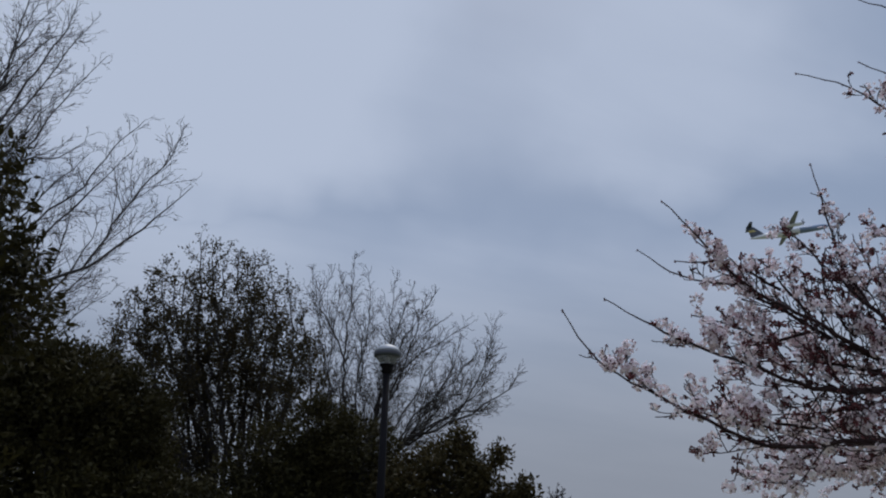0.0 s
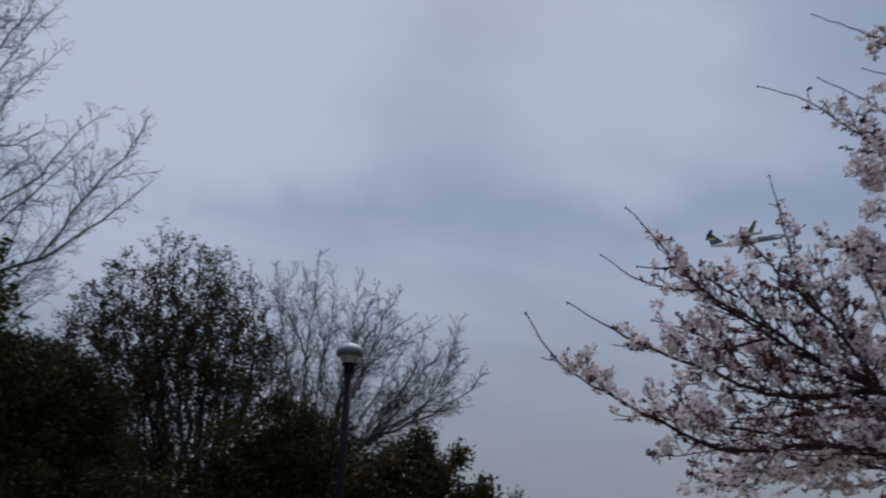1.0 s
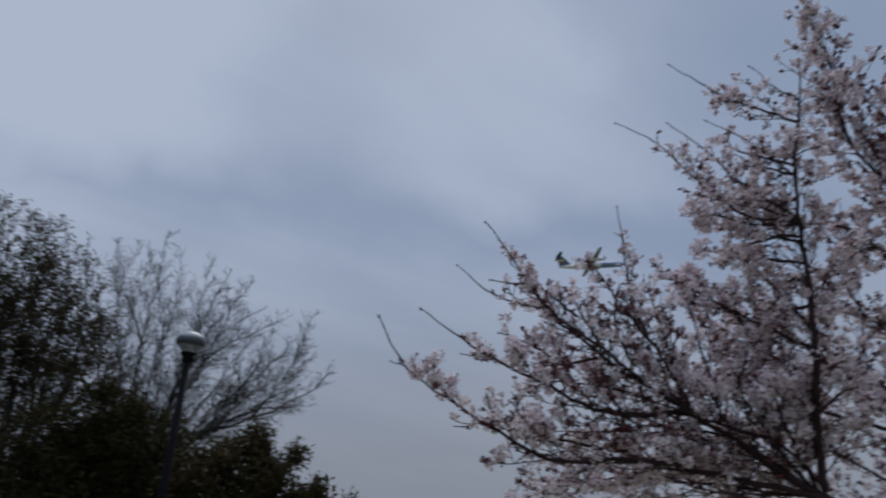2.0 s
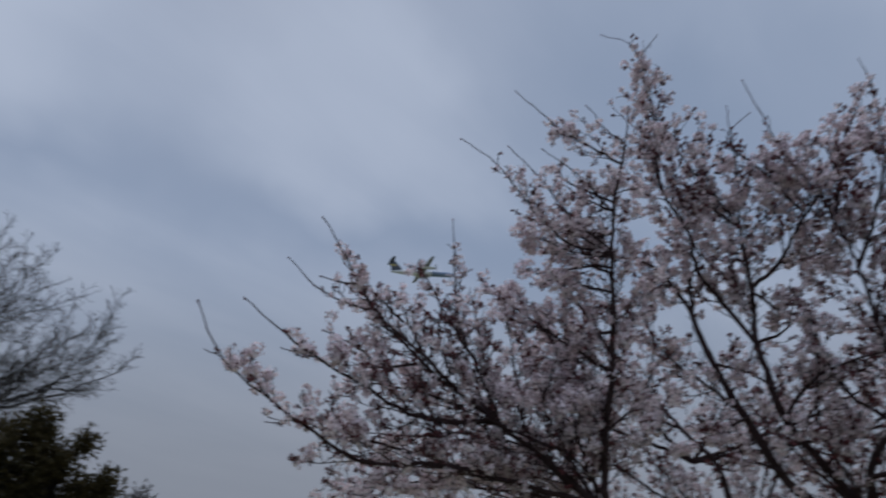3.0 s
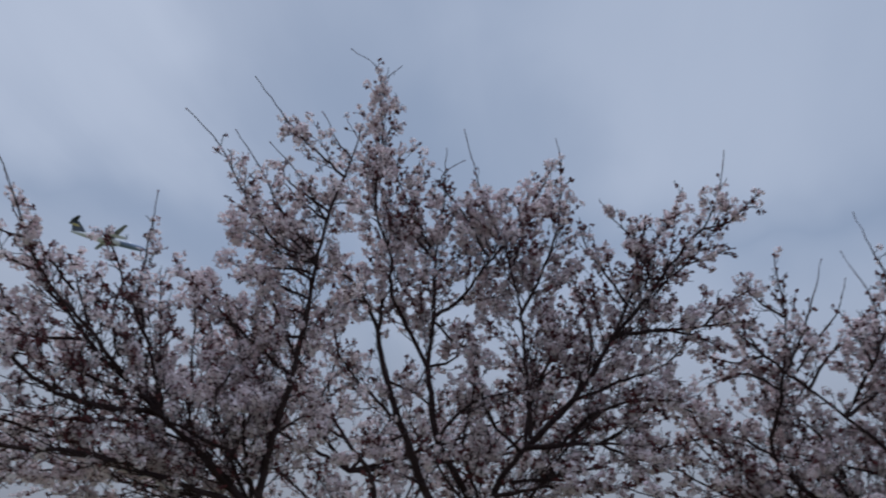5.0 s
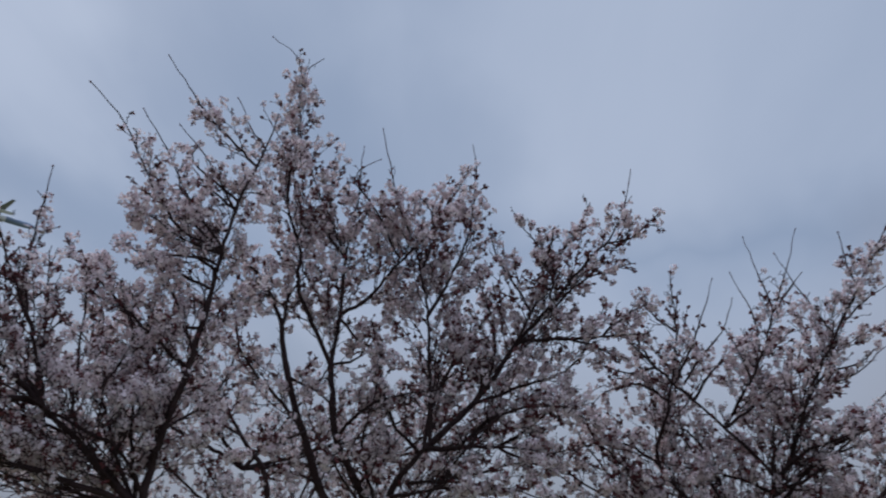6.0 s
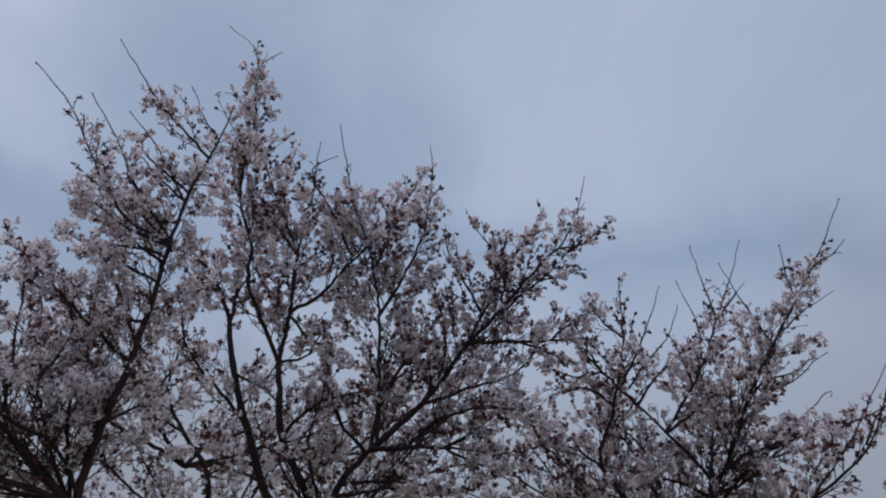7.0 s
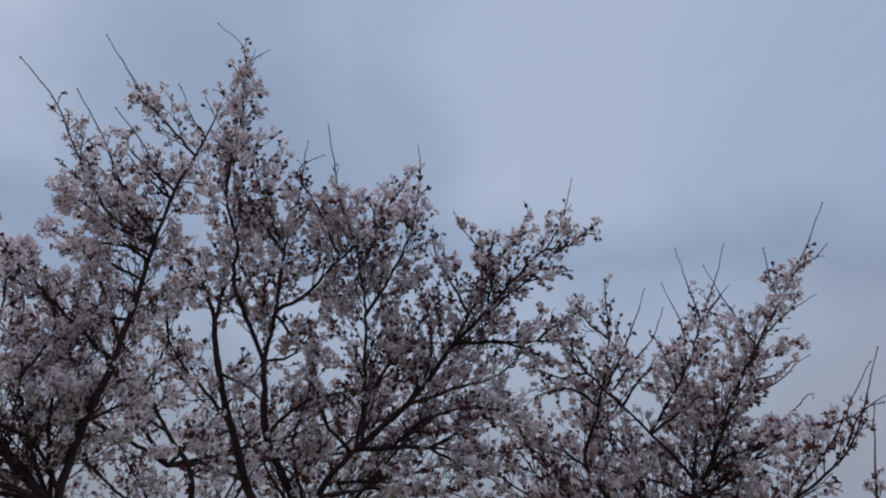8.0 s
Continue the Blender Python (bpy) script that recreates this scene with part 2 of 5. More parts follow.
# a leaf folded along its middle rib, one unit long along +x
LEAF = (np.array([(0, 0, 0), (0.45, -0.22, 0.08), (1.0, 0, -0.10), (0.5, 0, -0.03), (0.45, 0.22, 0.08)], dtype=float),
        np.array([(0, 1, 2, 3), (0, 3, 2, 4)]))


# a plain leaf, cupped, for crowns farther off
FAR_LEAF = (np.array([(0, 0, 0), (0.45, -0.24, 0.10), (1.0, 0, -0.06), (0.45, 0.24, 0.10)], dtype=float), np.array([(0, 1, 2, 3)]))


def scatter(brush, shape, where, facing, size, rng, along_x=False):
    """Copies of a small shape at many places; its +z (or +x) turned to facing, with a random spin."""
    v, f = shape
    n = len(where)
    if not n:
        return
    z = unit(facing)
    x = unit(np.cross(z, rng.normal(size=(n, 3))))
    y = np.cross(z, x)
    axes = np.stack([z, x, y], axis=1) if along_x else np.stack([x, y, z], axis=1)
    out = np.einsum("vk,nkc->nvc", v, axes) * np.asarray(size)[:, None, None] + where[:, None, :]
    quads = (f[None] + (np.arange(n) * len(v))[:, None, None]).reshape(-1, 4)
    brush.add(out.reshape(-1, 3), quads)


# ---------------------------------------------------------------- trees
UP = np.array([0, 0, 1.0])
# just below the camera; blossom is cleared between here and the thick limbs
VIEW_SPOT = np.array([0, 0, 1.2])


class Grown:
    """A tree under way: its root object, its habit and its own chance."""

    def __init__(self, name, base, seed, habit, label, category, group=""):
        self.root = new(name)
        self.root.location = base
        self.root.empty_display_size = 0.3
        tagged(self.root, label, category, group)
        self.rng, self.habit = np.random.default_rng(seed), habit
        self.taken, self.plan, self.old_wood = {}, [], np.zeros((0, 3))

    def room(self, places, size, most, kind):
        """Which of the places still have room: no more than so many of a kind to a cell of the crown."""
        keep = np.zeros(len(places), dtype=bool)
        for i, cell in enumerate(map(tuple, np.floor(places / size).astype(int))):
            key = (kind, *cell)
            if self.taken.get(key, 0) < most:
                self.taken[key] = self.taken.get(key, 0) + 1
                keep[i] = True
        return keep


def shoot(rng, start, way0, length, wander, rise, pieces):
    p, d = [start], way0
    for _ in range(pieces):
        d = unit(d + rng.normal(size=3) * wander + UP * rise)
        p.append(p[-1] + d * (length / pieces))
    return np.array(p)


def side_shoots(rng, p, r, rule):
    """Side shoots along a line: (line, radii) pairs. rule: gap, length range, angle range, rise, thickest parent, pieces."""
    seg = np.linalg.norm(np.diff(p, axis=0), axis=1)
    s = np.concatenate([[0], np.cumsum(seg)])
    total, made = s[-1], []
    t = tangents(p)
    at = rule["gap"] * rng.uniform(0.3, 1.0)
    end = total - rule.get("whip", 0.03 * total)
    while at < end:
        i = min(np.searchsorted(s, at), len(p) - 1)
        if r[i] < rule["thick"]:
            left = 1 - at / total
            length = rng.uniform(*rule["length"]) * (0.15 + 0.85 * min(1, left * 1.35))
            length = min(length, rule["least"] + rule.get("reach", 0.5) * (end - at))
            side = unit(np.cross(t[i], rng.normal(size=3)))
            a = radians(rng.uniform(*rule["angle"]))
            d = unit(t[i] * math.cos(a) + side * math.sin(a) + UP * rule["lift"])
            n = rule["pieces"]
            q = shoot(rng, p[i], d, length, rule["wander"], rule["rise"], n)
            r0 = min(r[i] * 0.6, rule["radius"] * (0.5 + length / rule["length"][1] * 0.5))
            made.append((q, np.linspace(r0, rule["end"], n + 1)))
        at += rule["gap"] * rng.uniform(0.5, 1.5)
    return made


def along(rng, p, gap, start=0.0, stop=1.0):
    """Places and ways at uneven steps along a line."""
    seg = np.linalg.norm(np.diff(p, axis=0), axis=1)
    s = np.concatenate([[0], np.cumsum(seg)])
    n = rng.poisson(s[-1] * (stop - start) / gap)
    x = rng.uniform(start * s[-1], stop * s[-1], n)
    return np.stack([np.interp(x, s, p[:, k]) for k in range(3)], axis=1)


def thicket(c):
    """How richly a place of the crown flowers, 0 to 1: sprays of blossom alternate with thinner ones."""
    x, y, z = c[:, 0], c[:, 1], c[:, 2]
    wave = np.sin(x * 7.1 + 2.2 * np.sin(z * 4.3)) + np.sin(y * 6.7 + 1.9 * np.sin(x * 5.1)) + np.sin(z * 7.7 + 2.1 * np.sin(y * 4.7))
    return np.clip(0.5 + 0.27 * wave, 0, 1)


def before_limbs(tree, c):
    """Which places lie close before old wood as seen from near the camera, where bunches would cover the limbs."""
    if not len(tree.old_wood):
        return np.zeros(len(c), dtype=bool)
    h, out = tree.habit, unit(VIEW_SPOT - tree.old_wood)
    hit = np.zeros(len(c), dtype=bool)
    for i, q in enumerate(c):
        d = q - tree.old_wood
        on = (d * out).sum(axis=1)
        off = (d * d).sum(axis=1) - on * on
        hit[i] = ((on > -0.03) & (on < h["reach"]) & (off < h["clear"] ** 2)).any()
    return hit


def bloom(tree, petals, cups, p, start=0.05, stop=1.0, tip=False, vigour=1.0):
    """Small round bunches of blossom on spurs along one shoot, with their calyxes; some spurs are still in bud.
    vigour: below one near the end of a long shoot, where the bunches are few and small."""
    rng, h = tree.rng, tree.habit
    c = along(rng, p, h["bunch_gap"] / rng.uniform(0.5, 1.5), start, stop)
    if tip:
        c = np.vstack([p[-1:], c])
    rich = thicket(c)
    c = c[rng.random(len(c)) < (0.22 + 1.05 * rich) * vigour]
    c = c[tree.room(c, h["cell"], 1, "bunch")]
    # most bunches in front of old wood go, so limbs show to the camera
    c = c[~before_limbs(tree, c) | (rng.random(len(c)) < 0.08)]
    if not len(c):
        return
    rich = thicket(c)
    ball = h["spread"] * rng.uniform(0.62, 1.30, len(c)) * (0.82 + 0.36 * rich) * (0.55 + 0.45 * vigour)
    # whole sprays are further on than others: patches of open blossom and patches of dark buds
    patch = np.sin(c[:, 0] * 2.3 + 1.7 * np.sin(c[:, 2] * 1.9)) * np.sin(c[:, 1] * 2.1 + c[:, 2] * 2.7)
    heart, wide, share = h["late"]
    late = share * np.exp(-((c - np.array(heart)) ** 2).sum(axis=1) / wide ** 2)
    closed = rng.random(len(c)) < h["shed"] * ((1.35 - 0.7 * rich + 0.5 * patch) * (2.0 - vigour)) + late
    many = (rng.uniform(*h["flowers"], len(c)) * (ball / h["spread"]) ** 1.8).astype(int) + 3
    many[closed] = rng.integers(4, 9, closed.sum())
    ball[closed] *= 0.55
    out = unit(rng.normal(size=(len(c), 3)))
    shed = np.repeat(closed, many)
    heart = np.repeat(c + out * (ball * 0.6)[:, None], many, axis=0)
    face = unit(np.repeat(out, many, axis=0) * 0.25 + rng.normal(size=heart.shape))
    big = np.repeat(ball, many)
    c = heart + face * (rng.uniform(0.60, 1.0, len(heart)) * big)[:, None]
    face = unit(face + rng.normal(size=face.shape) * 0.25)
    size = rng.uniform(0.0155, 0.0215, len(c)) * h["flower"]
    scatter(petals, PETALS, c[~shed], face[~shed], size[~shed], rng)
    some = shed | (rng.random(len(c)) < h["calyx"])
    inward = np.where(shed, 0.0, np.where(rng.random(len(c)) < 0.4, -0.010, 0.012))
    scatter(cups, CUP, (c + face * inward[:, None])[some], face[some], size[some] * np.where(shed[some], h["bud"], 1.05), rng)


def buds(rng, cups, p, gap):
    """Closed winter buds that stand out from a bare shoot, and a small tuft of them at its end."""
    c = along(rng, p, gap)
    c = np.vstack([c, np.repeat(p[-1:], rng.integers(3, 7), axis=0)])
    scatter(cups, CUP, c, unit(rng.normal(size=c.shape) * 0.6 + UP), rng.uniform(0.011, 0.019, len(c)), rng)


def limb(tree, r0, r1, *points, whip=-1.0):
    """Plans one branch of the tree, from its thick to its thin end."""
    tree.plan.append((r0, r1, points, whip))


def grow(tree):
    """Grows all the planned branches."""
    old = []
    for r0, r1, points, whip in tree.plan:
        p = spline(points, 0.05)
        r = r0 * (1 - np.linspace(0, 1, len(p))) + r1
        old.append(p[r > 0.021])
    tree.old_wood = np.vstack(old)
    for r0, r1, points, whip in tree.plan:
        grow_limb(tree, r0, r1, points, whip)


def grow_limb(tree, r0, r1, points, whip):
    """One branch of the tree along a line, with its side shoots, twigs and what they bear.
    whip: metres at its end that carry neither shoots nor bunches."""
    rng, h = tree.rng, tree.habit
    p = spline(points, h["step"])
    n = len(p)
    k = np.linspace(0, 1, n)
    shake = rng.normal(size=(n, 3)) * h["knots"]
    shake[0] = shake[-1] = 0
    p = p + shake * (0.55 + 0.45 * (1 - k[:, None]))
    # a slow sway, so that no shoot runs dead straight
    sway = rng.normal(size=(2, 3)) * h["knots"] * 1.6
    s = k[:, None] * n * h["step"]
    p = p + (sway[0] * np.sin(s * 5.3 + sway[1] * 90) - sway[0] * np.sin(sway[1] * 90)) * np.sin(k * np.pi)[:, None] ** 0.5
    r = r0 * h["stout"] * (1 - k) ** h.get("taper", 0.9) + r1
    r = np.maximum(r * (1 + rng.normal(size=n) * 0.05), h["thinnest"])
    total = float(np.linalg.norm(np.diff(p, axis=0), axis=1).sum())
    whip = min(h["whip"] * rng.uniform(0.7, 1.3) if whip < 0 else whip, 0.6 * total)
    wood, petals, cups, leaves = Brush(), Brush(), Brush(), Brush()
    tube(wood, p, r, 8 if r0 > 0.03 else 6)
    lines = []
    first = side_shoots(rng, p, r, dict(h["side"], whip=whip))
    if "cell" in h:
        first = [f for f in first if tree.room(f[0][[len(f[0]) // 2]], 0.22, 2, "shoot")[0]]
    lines += first
    for q, rq in first:
        lines += side_shoots(rng, q, rq, h["twig"])
    if "cell" in h:
        lines = first + [f for f in lines[len(first):] if tree.room(f[0][-1:], 0.13, 1, "twig")[0]]
    if "spray" in h:
        fine = []
        for q, rq in lines[len(first):]:
            fine += side_shoots(rng, q, rq, h["spray"])
        lines += fine
    for q, rq in lines:
        tube(wood, q, np.maximum(rq, h["thinnest"]), 4 if rq[0] > 0.006 else 3)
    if "bunch_gap" in h:
        thin = np.argmax(r < 0.013) if (r < 0.013).any() else n - 2
        stop = 1.0 - whip / max(1e-6, float(np.linalg.norm(np.diff(p[thin:], axis=0), axis=1).sum()))
        if n - thin > 3 and stop > 0.1:
            bloom(tree, petals, cups, p[thin:], 0.0, stop, vigour=0.7)
        for i, (q, rq) in enumerate(lines):
            if rng.random() < 0.07:
                buds(rng, cups, q, 0.05)
                continue
            near_end = total * (1 - np.argmin(((p - q[0]) ** 2).sum(axis=1)) / (n - 1)) - whip
            vigour = 1.0 if whip < 0.4 else float(np.clip(0.5 + near_end / 0.7, 0.5, 1.0))
            bloom(tree, petals, cups, q, 0.3 if i < len(first) else 0.05, 1.0, rng.random() < 0.8 * vigour, vigour)
        tail = p[max(0, n - 2 - int(whip / h["step"])):]
        buds(rng, cups, tail, 0.09)
    if "leaf_gap" in h:
        for q, rq in lines:
            c = along(rng, q, h["leaf_gap"], 0.2, 1.0)
            if "leaf_from" in h:
                low, high = h["leaf_from"]
                c = c[rng.random(len(c)) < np.clip((c[:, 2] - low) / (high - low), 0.25, 1.0)]
            if len(c):
                c = c + rng.normal(size=c.shape) * h.get("leaf_off", 0.0)
                scatter(leaves, FAR_LEAF, c, unit(rng.normal(size=c.shape) + UP * 0.4), rng.uniform(*h["leaf"], len(c)), rng, along_x=True)
    me = wood.mesh("branch", h["bark"])
    ob = under("branch", me, tree.root)
    if petals.count:
        child(petals.mesh("blossom", PETAL, False), "blossom", ob, "pale pink open cherry blossoms")
        child(cups.mesh("calyx", CALYX), "calyx", ob, "reddish stalks and calyxes")
    if leaves.count:
        child(leaves.mesh("foliage", h["foliage"], False), "foliage", ob, h["leaf_label"])
    return ob


def child(me, name, parent, label):
    ob = new(name, me)
    ob.parent = parent
    return tagged(ob, label, kind="stuff")


def trunk(tree, base, top, r0, r1):
    """The stem from its flared foot to the fork."""
    a, b = np.array(base, float), np.array(top, float)
    k = np.linspace(0, 1, 14)[:, None]
    bow = np.array([0.05, -0.04, 0]) * np.sin(k * np.pi) * np.linalg.norm(b - a) * 0.5
    p = a + (b - a) * k + bow
    k = k[:, 0]
    r = r1 + (r0 - r1) * (1 - k) + r0 * 0.6 * np.exp(-k * 12)
    brush = Brush()
    tube(brush, p, r * (1 + tree.rng.normal(size=14) * 0.03), 14)
    p2 = np.array([b, b + (b - a) * 0.03])
    tube(brush, p2, [r1, r1 * 0.4], 14)
    return under("trunk", brush.mesh("trunk", tree.habit["bark"]), tree.root)


# clear, reach: width and depth kept free of blossom on the limbs' camera side
CHERRY = dict(step=0.10, knots=0.008, thinnest=0.0042, bark=CHERRY_BARK, stout=0.70, taper=1.0, whip=0.06,
              side=dict(gap=0.09, length=(0.4, 1.7), angle=(22, 60), lift=0.14, rise=0.05, wander=0.10, thick=0.034, radius=0.009, end=0.0034, pieces=9, least=0.05, reach=0.42),
              twig=dict(gap=0.080, length=(0.12, 0.60), angle=(25, 62), lift=0.12, rise=0.04, wander=0.14, thick=0.02, radius=0.005, end=0.0032, pieces=4, least=0.08),
              spray=dict(gap=0.13, length=(0.04, 0.14), angle=(30, 70), lift=0.1, rise=0.0, wander=0.15, thick=0.02, radius=0.004, end=0.003, pieces=2, least=0.04),
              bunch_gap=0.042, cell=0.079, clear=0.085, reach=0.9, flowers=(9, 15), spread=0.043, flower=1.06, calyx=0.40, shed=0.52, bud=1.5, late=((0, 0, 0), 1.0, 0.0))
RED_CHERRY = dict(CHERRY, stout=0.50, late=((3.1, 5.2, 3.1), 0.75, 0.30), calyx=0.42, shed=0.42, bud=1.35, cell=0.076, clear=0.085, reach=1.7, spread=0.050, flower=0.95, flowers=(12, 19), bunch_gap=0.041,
                  side=dict(CHERRY["side"], thick=0.06, gap=0.075, reach=0.36), twig=dict(CHERRY["twig"], gap=0.08))
THIRD_CHERRY = dict(CHERRY, stout=0.60, bunch_gap=0.058, calyx=0.38, shed=0.42)
FAR_CHERRY = dict(CHERRY, bunch_gap=0.06, cell=0.10, spread=0.05, side=dict(CHERRY["side"], gap=0.14), twig=dict(CHERRY["twig"], gap=0.12))
BARE = dict(step=0.3, knots=0.02, thinnest=0.0048, bark=BARE_BARK, stout=0.62, whip=0.2,
            side=dict(gap=0.24, length=(0.6, 1.9), angle=(22, 55), lift=0.08, rise=0.04, wander=0.06, thick=0.08, radius=0.014, end=0.005, pieces=6, least=0.3),
            twig=dict(gap=0.15, length=(0.25, 0.9), angle=(26, 60), lift=0.07, rise=0.03, wander=0.07, thick=0.05, radius=0.007, end=0.0042, pieces=3, least=0.2),
            spray=dict(gap=0.15, length=(0.1, 0.38), angle=(28, 62), lift=0.07, rise=0.0, wander=0.08, thick=0.05, radius=0.005, end=0.0042, pieces=1, least=0.1),
            leaf_gap=0.35, leaf=(0.03, 0.07), foliage=BUD, leaf_label="small brown opening buds")
FAN = dict(BARE, thinnest=0.0060, stout=0.6, knots=0.025, leaf_gap=0.18, leaf=(0.03, 0.06), leaf_off=0.015,
           side=dict(BARE["side"], gap=0.17, length=(0.6, 1.9), angle=(20, 50), lift=0.08, wander=0.07, radius=0.012),
           twig=dict(BARE["twig"], gap=0.15, angle=(25, 60), lift=0.08, rise=0.0, wander=0.09, radius=0.007, pieces=2),
           spray=dict(BARE["spray"], gap=0.15, angle=(28, 65), lift=0.08, wander=0.1, pieces=1))
STEM = dict(BARE, thinnest=0.0065, stout=0.8, knots=0.03, leaf_gap=0.029, leaf=(0.055, 0.135), leaf_off=0.07, foliage=YOUNG_LEAF, leaf_label="small dull olive young leaves", leaf_from=(3.4, 6.2),
            side=dict(BARE["side"], gap=0.14, angle=(25, 62), length=(0.7, 2.3), lift=0.12, rise=0.04, wander=0.10, thick=0.056, reach=0.8, pieces=4),
            twig=dict(BARE["twig"], gap=0.235, angle=(22, 56), pieces=2),
            spray=dict(BARE["spray"], gap=0.5, pieces=1))


def evergreen(name, base, height, seed, lobes, leaf, gap, label, stem=0.10, leaf_near=False, skin=EVERGREEN):
    """A broadleaved evergreen: a stem, boughs that reach into each lobe of the crown, and leaves in tufts.
    lobes: centre, half-width, half-height and tufts of each lobe of the crown."""
    rng = np.random.default_rng(seed)
    root = new(name)
    root.location = base
    tagged(root, label, "evergreen tree" if name == "evergreen_tree" else "shrub")
    b = np.array(base, float)
    wood = Brush()
    top = b + np.array([0.1, 0.1, height])
    p = spline([b, b + (top - b) * 0.4 + rng.normal(size=3) * 0.1, top], 0.3)
    tube(wood, p, np.linspace(stem, stem * 0.4, len(p)), 8)
    under("trunk", wood.mesh("trunk", BARE_BARK), root)
    for cx, cy, cz, wide, tall, tufts in lobes:
        c = np.array([cx, cy, cz], float)
        wood, leaves = Brush(), Brush()
        start = p[min(len(p) - 1, int(len(p) * rng.uniform(0.35, 0.8)))]
        bough = spline([start, (start + c) / 2 + rng.normal(size=3) * 0.1 - UP * 0.1, c], 0.3)
        tube(wood, bough, np.linspace(stem * 0.4, 0.02, len(bough)), 6)
        # tufts sit near the outside of the lobe, more of them above
        d = unit(rng.normal(size=(tufts, 3)))
        far_out = rng.uniform(0.45, 1.0, (tufts, 1)) ** 0.6 * (1 + 0.16 * np.sin(d[:, :1] * 5 + seed) * np.cos(d[:, 2:] * 6))
        spot = c + d * far_out * np.array([wide, wide, tall])
        for q in spot:
            tw = spline([c, (c + q) / 2 + rng.normal(size=3) * 0.06, q], 0.3)
            tube(wood, tw, np.linspace(0.014, 0.004, len(tw)), 3)
        each = rng.integers(int(gap * 0.6), int(gap * 1.4) + 1, tufts)
        way_out = np.repeat(unit(spot - c), each, axis=0)
        at = np.repeat(spot, each, axis=0) + unit(rng.normal(size=(each.sum(), 3))) * rng.random((each.sum(), 1)) ** 0.4 * leaf * 2.0
        scatter(leaves, LEAF if leaf_near else FAR_LEAF, at, unit(way_out * 0.7 + rng.normal(size=at.shape) * 0.8), rng.uniform(0.6, 1.15, len(at)) * leaf, rng, along_x=True)
        ob = under("branch", wood.mesh("branch", BARE_BARK), root)
        child(leaves.mesh("foliage", skin, False), "foliage", ob, "dark glossy green leaves")
    return root


def lathe(profile, sides=32):
    """A turned shape about z from (radius, height) pairs."""
    bm = bmesh.new()
    rings = [[bm.verts.new((r * math.cos(a * 2 * math.pi / sides), r * math.sin(a * 2 * math.pi / sides), z)) for a in range(sides)] for r, z in profile]
    for lo, hi in zip(rings, rings[1:]):
        for k in range(sides):
            bm.faces.new((lo[k], lo[(k + 1) % sides], hi[(k + 1) % sides], hi[k])).smooth = True
    for ring in (rings[0], rings[-1]):
        bm.faces.new(ring)
    return bm


# ---------------------------------------------------------------- ground
def ground():
    bm = bmesh.new()
    rings = [0.0, 4, 8, 14, 22, 34, 60, 120, 300, 900, 3000]
    sides, prev = 48, None
    for r in rings:
        if r == 0:
            prev = [bm.verts.new((0, 0, 0))]
            continue
        ring = [bm.verts.new((r * math.cos(a * 2 * math.pi / sides), r * math.sin(a * 2 * math.pi / sides), 0)) for a in range(sides)]
        for k in range(sides):
            j = (k + 1) % sides
            bm.faces.new((prev[0], ring[k], ring[j]) if len(prev) == 1 else (prev[k], ring[k], ring[j], prev[j]))
        prev = ring
    me = bpy.data.meshes.new("ground")
    bm.to_mesh(me)
    bm.free()
    me.materials.append(GRASS)
    tagged(new("ground", me), "level park ground of short spring grass", "ground", kind="structure")


ground()


# ---------------------------------------------------------------- lamp
def park_lamp(x, y):
    root = new("park_lamp")
    # tilted 1.1 degrees so the post lines up in the camera's view
    root.location, root.rotation_euler = (x, y, 0), (0, radians(1.1), 0)
    tagged(root, "dark park lamp post with a pale mushroom cap, leaned to fit the view", "street lamp")
    H = 4.175
    part("foot", lathe([(0.14, 0.0), (0.14, 0.03), (0.105, 0.05), (0.09, 0.35), (0.07, 0.40)]), POLE_PAINT, root)
    part("pole", lathe([(0.07, 0.38), (0.066, 1.6), (0.060, H - 0.10)]), POLE_PAINT, root)
    part("collar", lathe([(0.062, H - 0.12), (0.085, H - 0.10), (0.085, H - 0.02), (0.13, H + 0.01), (0.13, H + 0.035), (0.05, H + 0.05)]), POLE_PAINT, root)
    bowl = part("bowl", lathe([(0.105, H + 0.035), (0.150, H + 0.09), (0.190, H + 0.172)]), BOWL, root, "clear glass bowl")
    bowl.visible_shadow = False
    part("bulb_holder", lathe([(0.04, H + 0.05), (0.05, H + 0.10), (0.03, H + 0.13), (0.045, H + 0.16)], 16), CAP_PAINT, root)
    cap = part("cap", lathe([(0.234, H + 0.252), (0.222, H + 0.285), (0.19, H + 0.325), (0.14, H + 0.36), (0.075, H + 0.385), (0.015, H + 0.392)]), CAP_PAINT, root, "pale grey domed cap")
    # lower band of the cap, darker than the dome above it
    part("rim", lathe([(0.19, H + 0.166), (0.225, H + 0.172), (0.238, H + 0.20), (0.238, H + 0.235), (0.232, H + 0.2505)]), RIM_TONE, cap, "dark rim")


park_lamp(-1.057, 11.96)


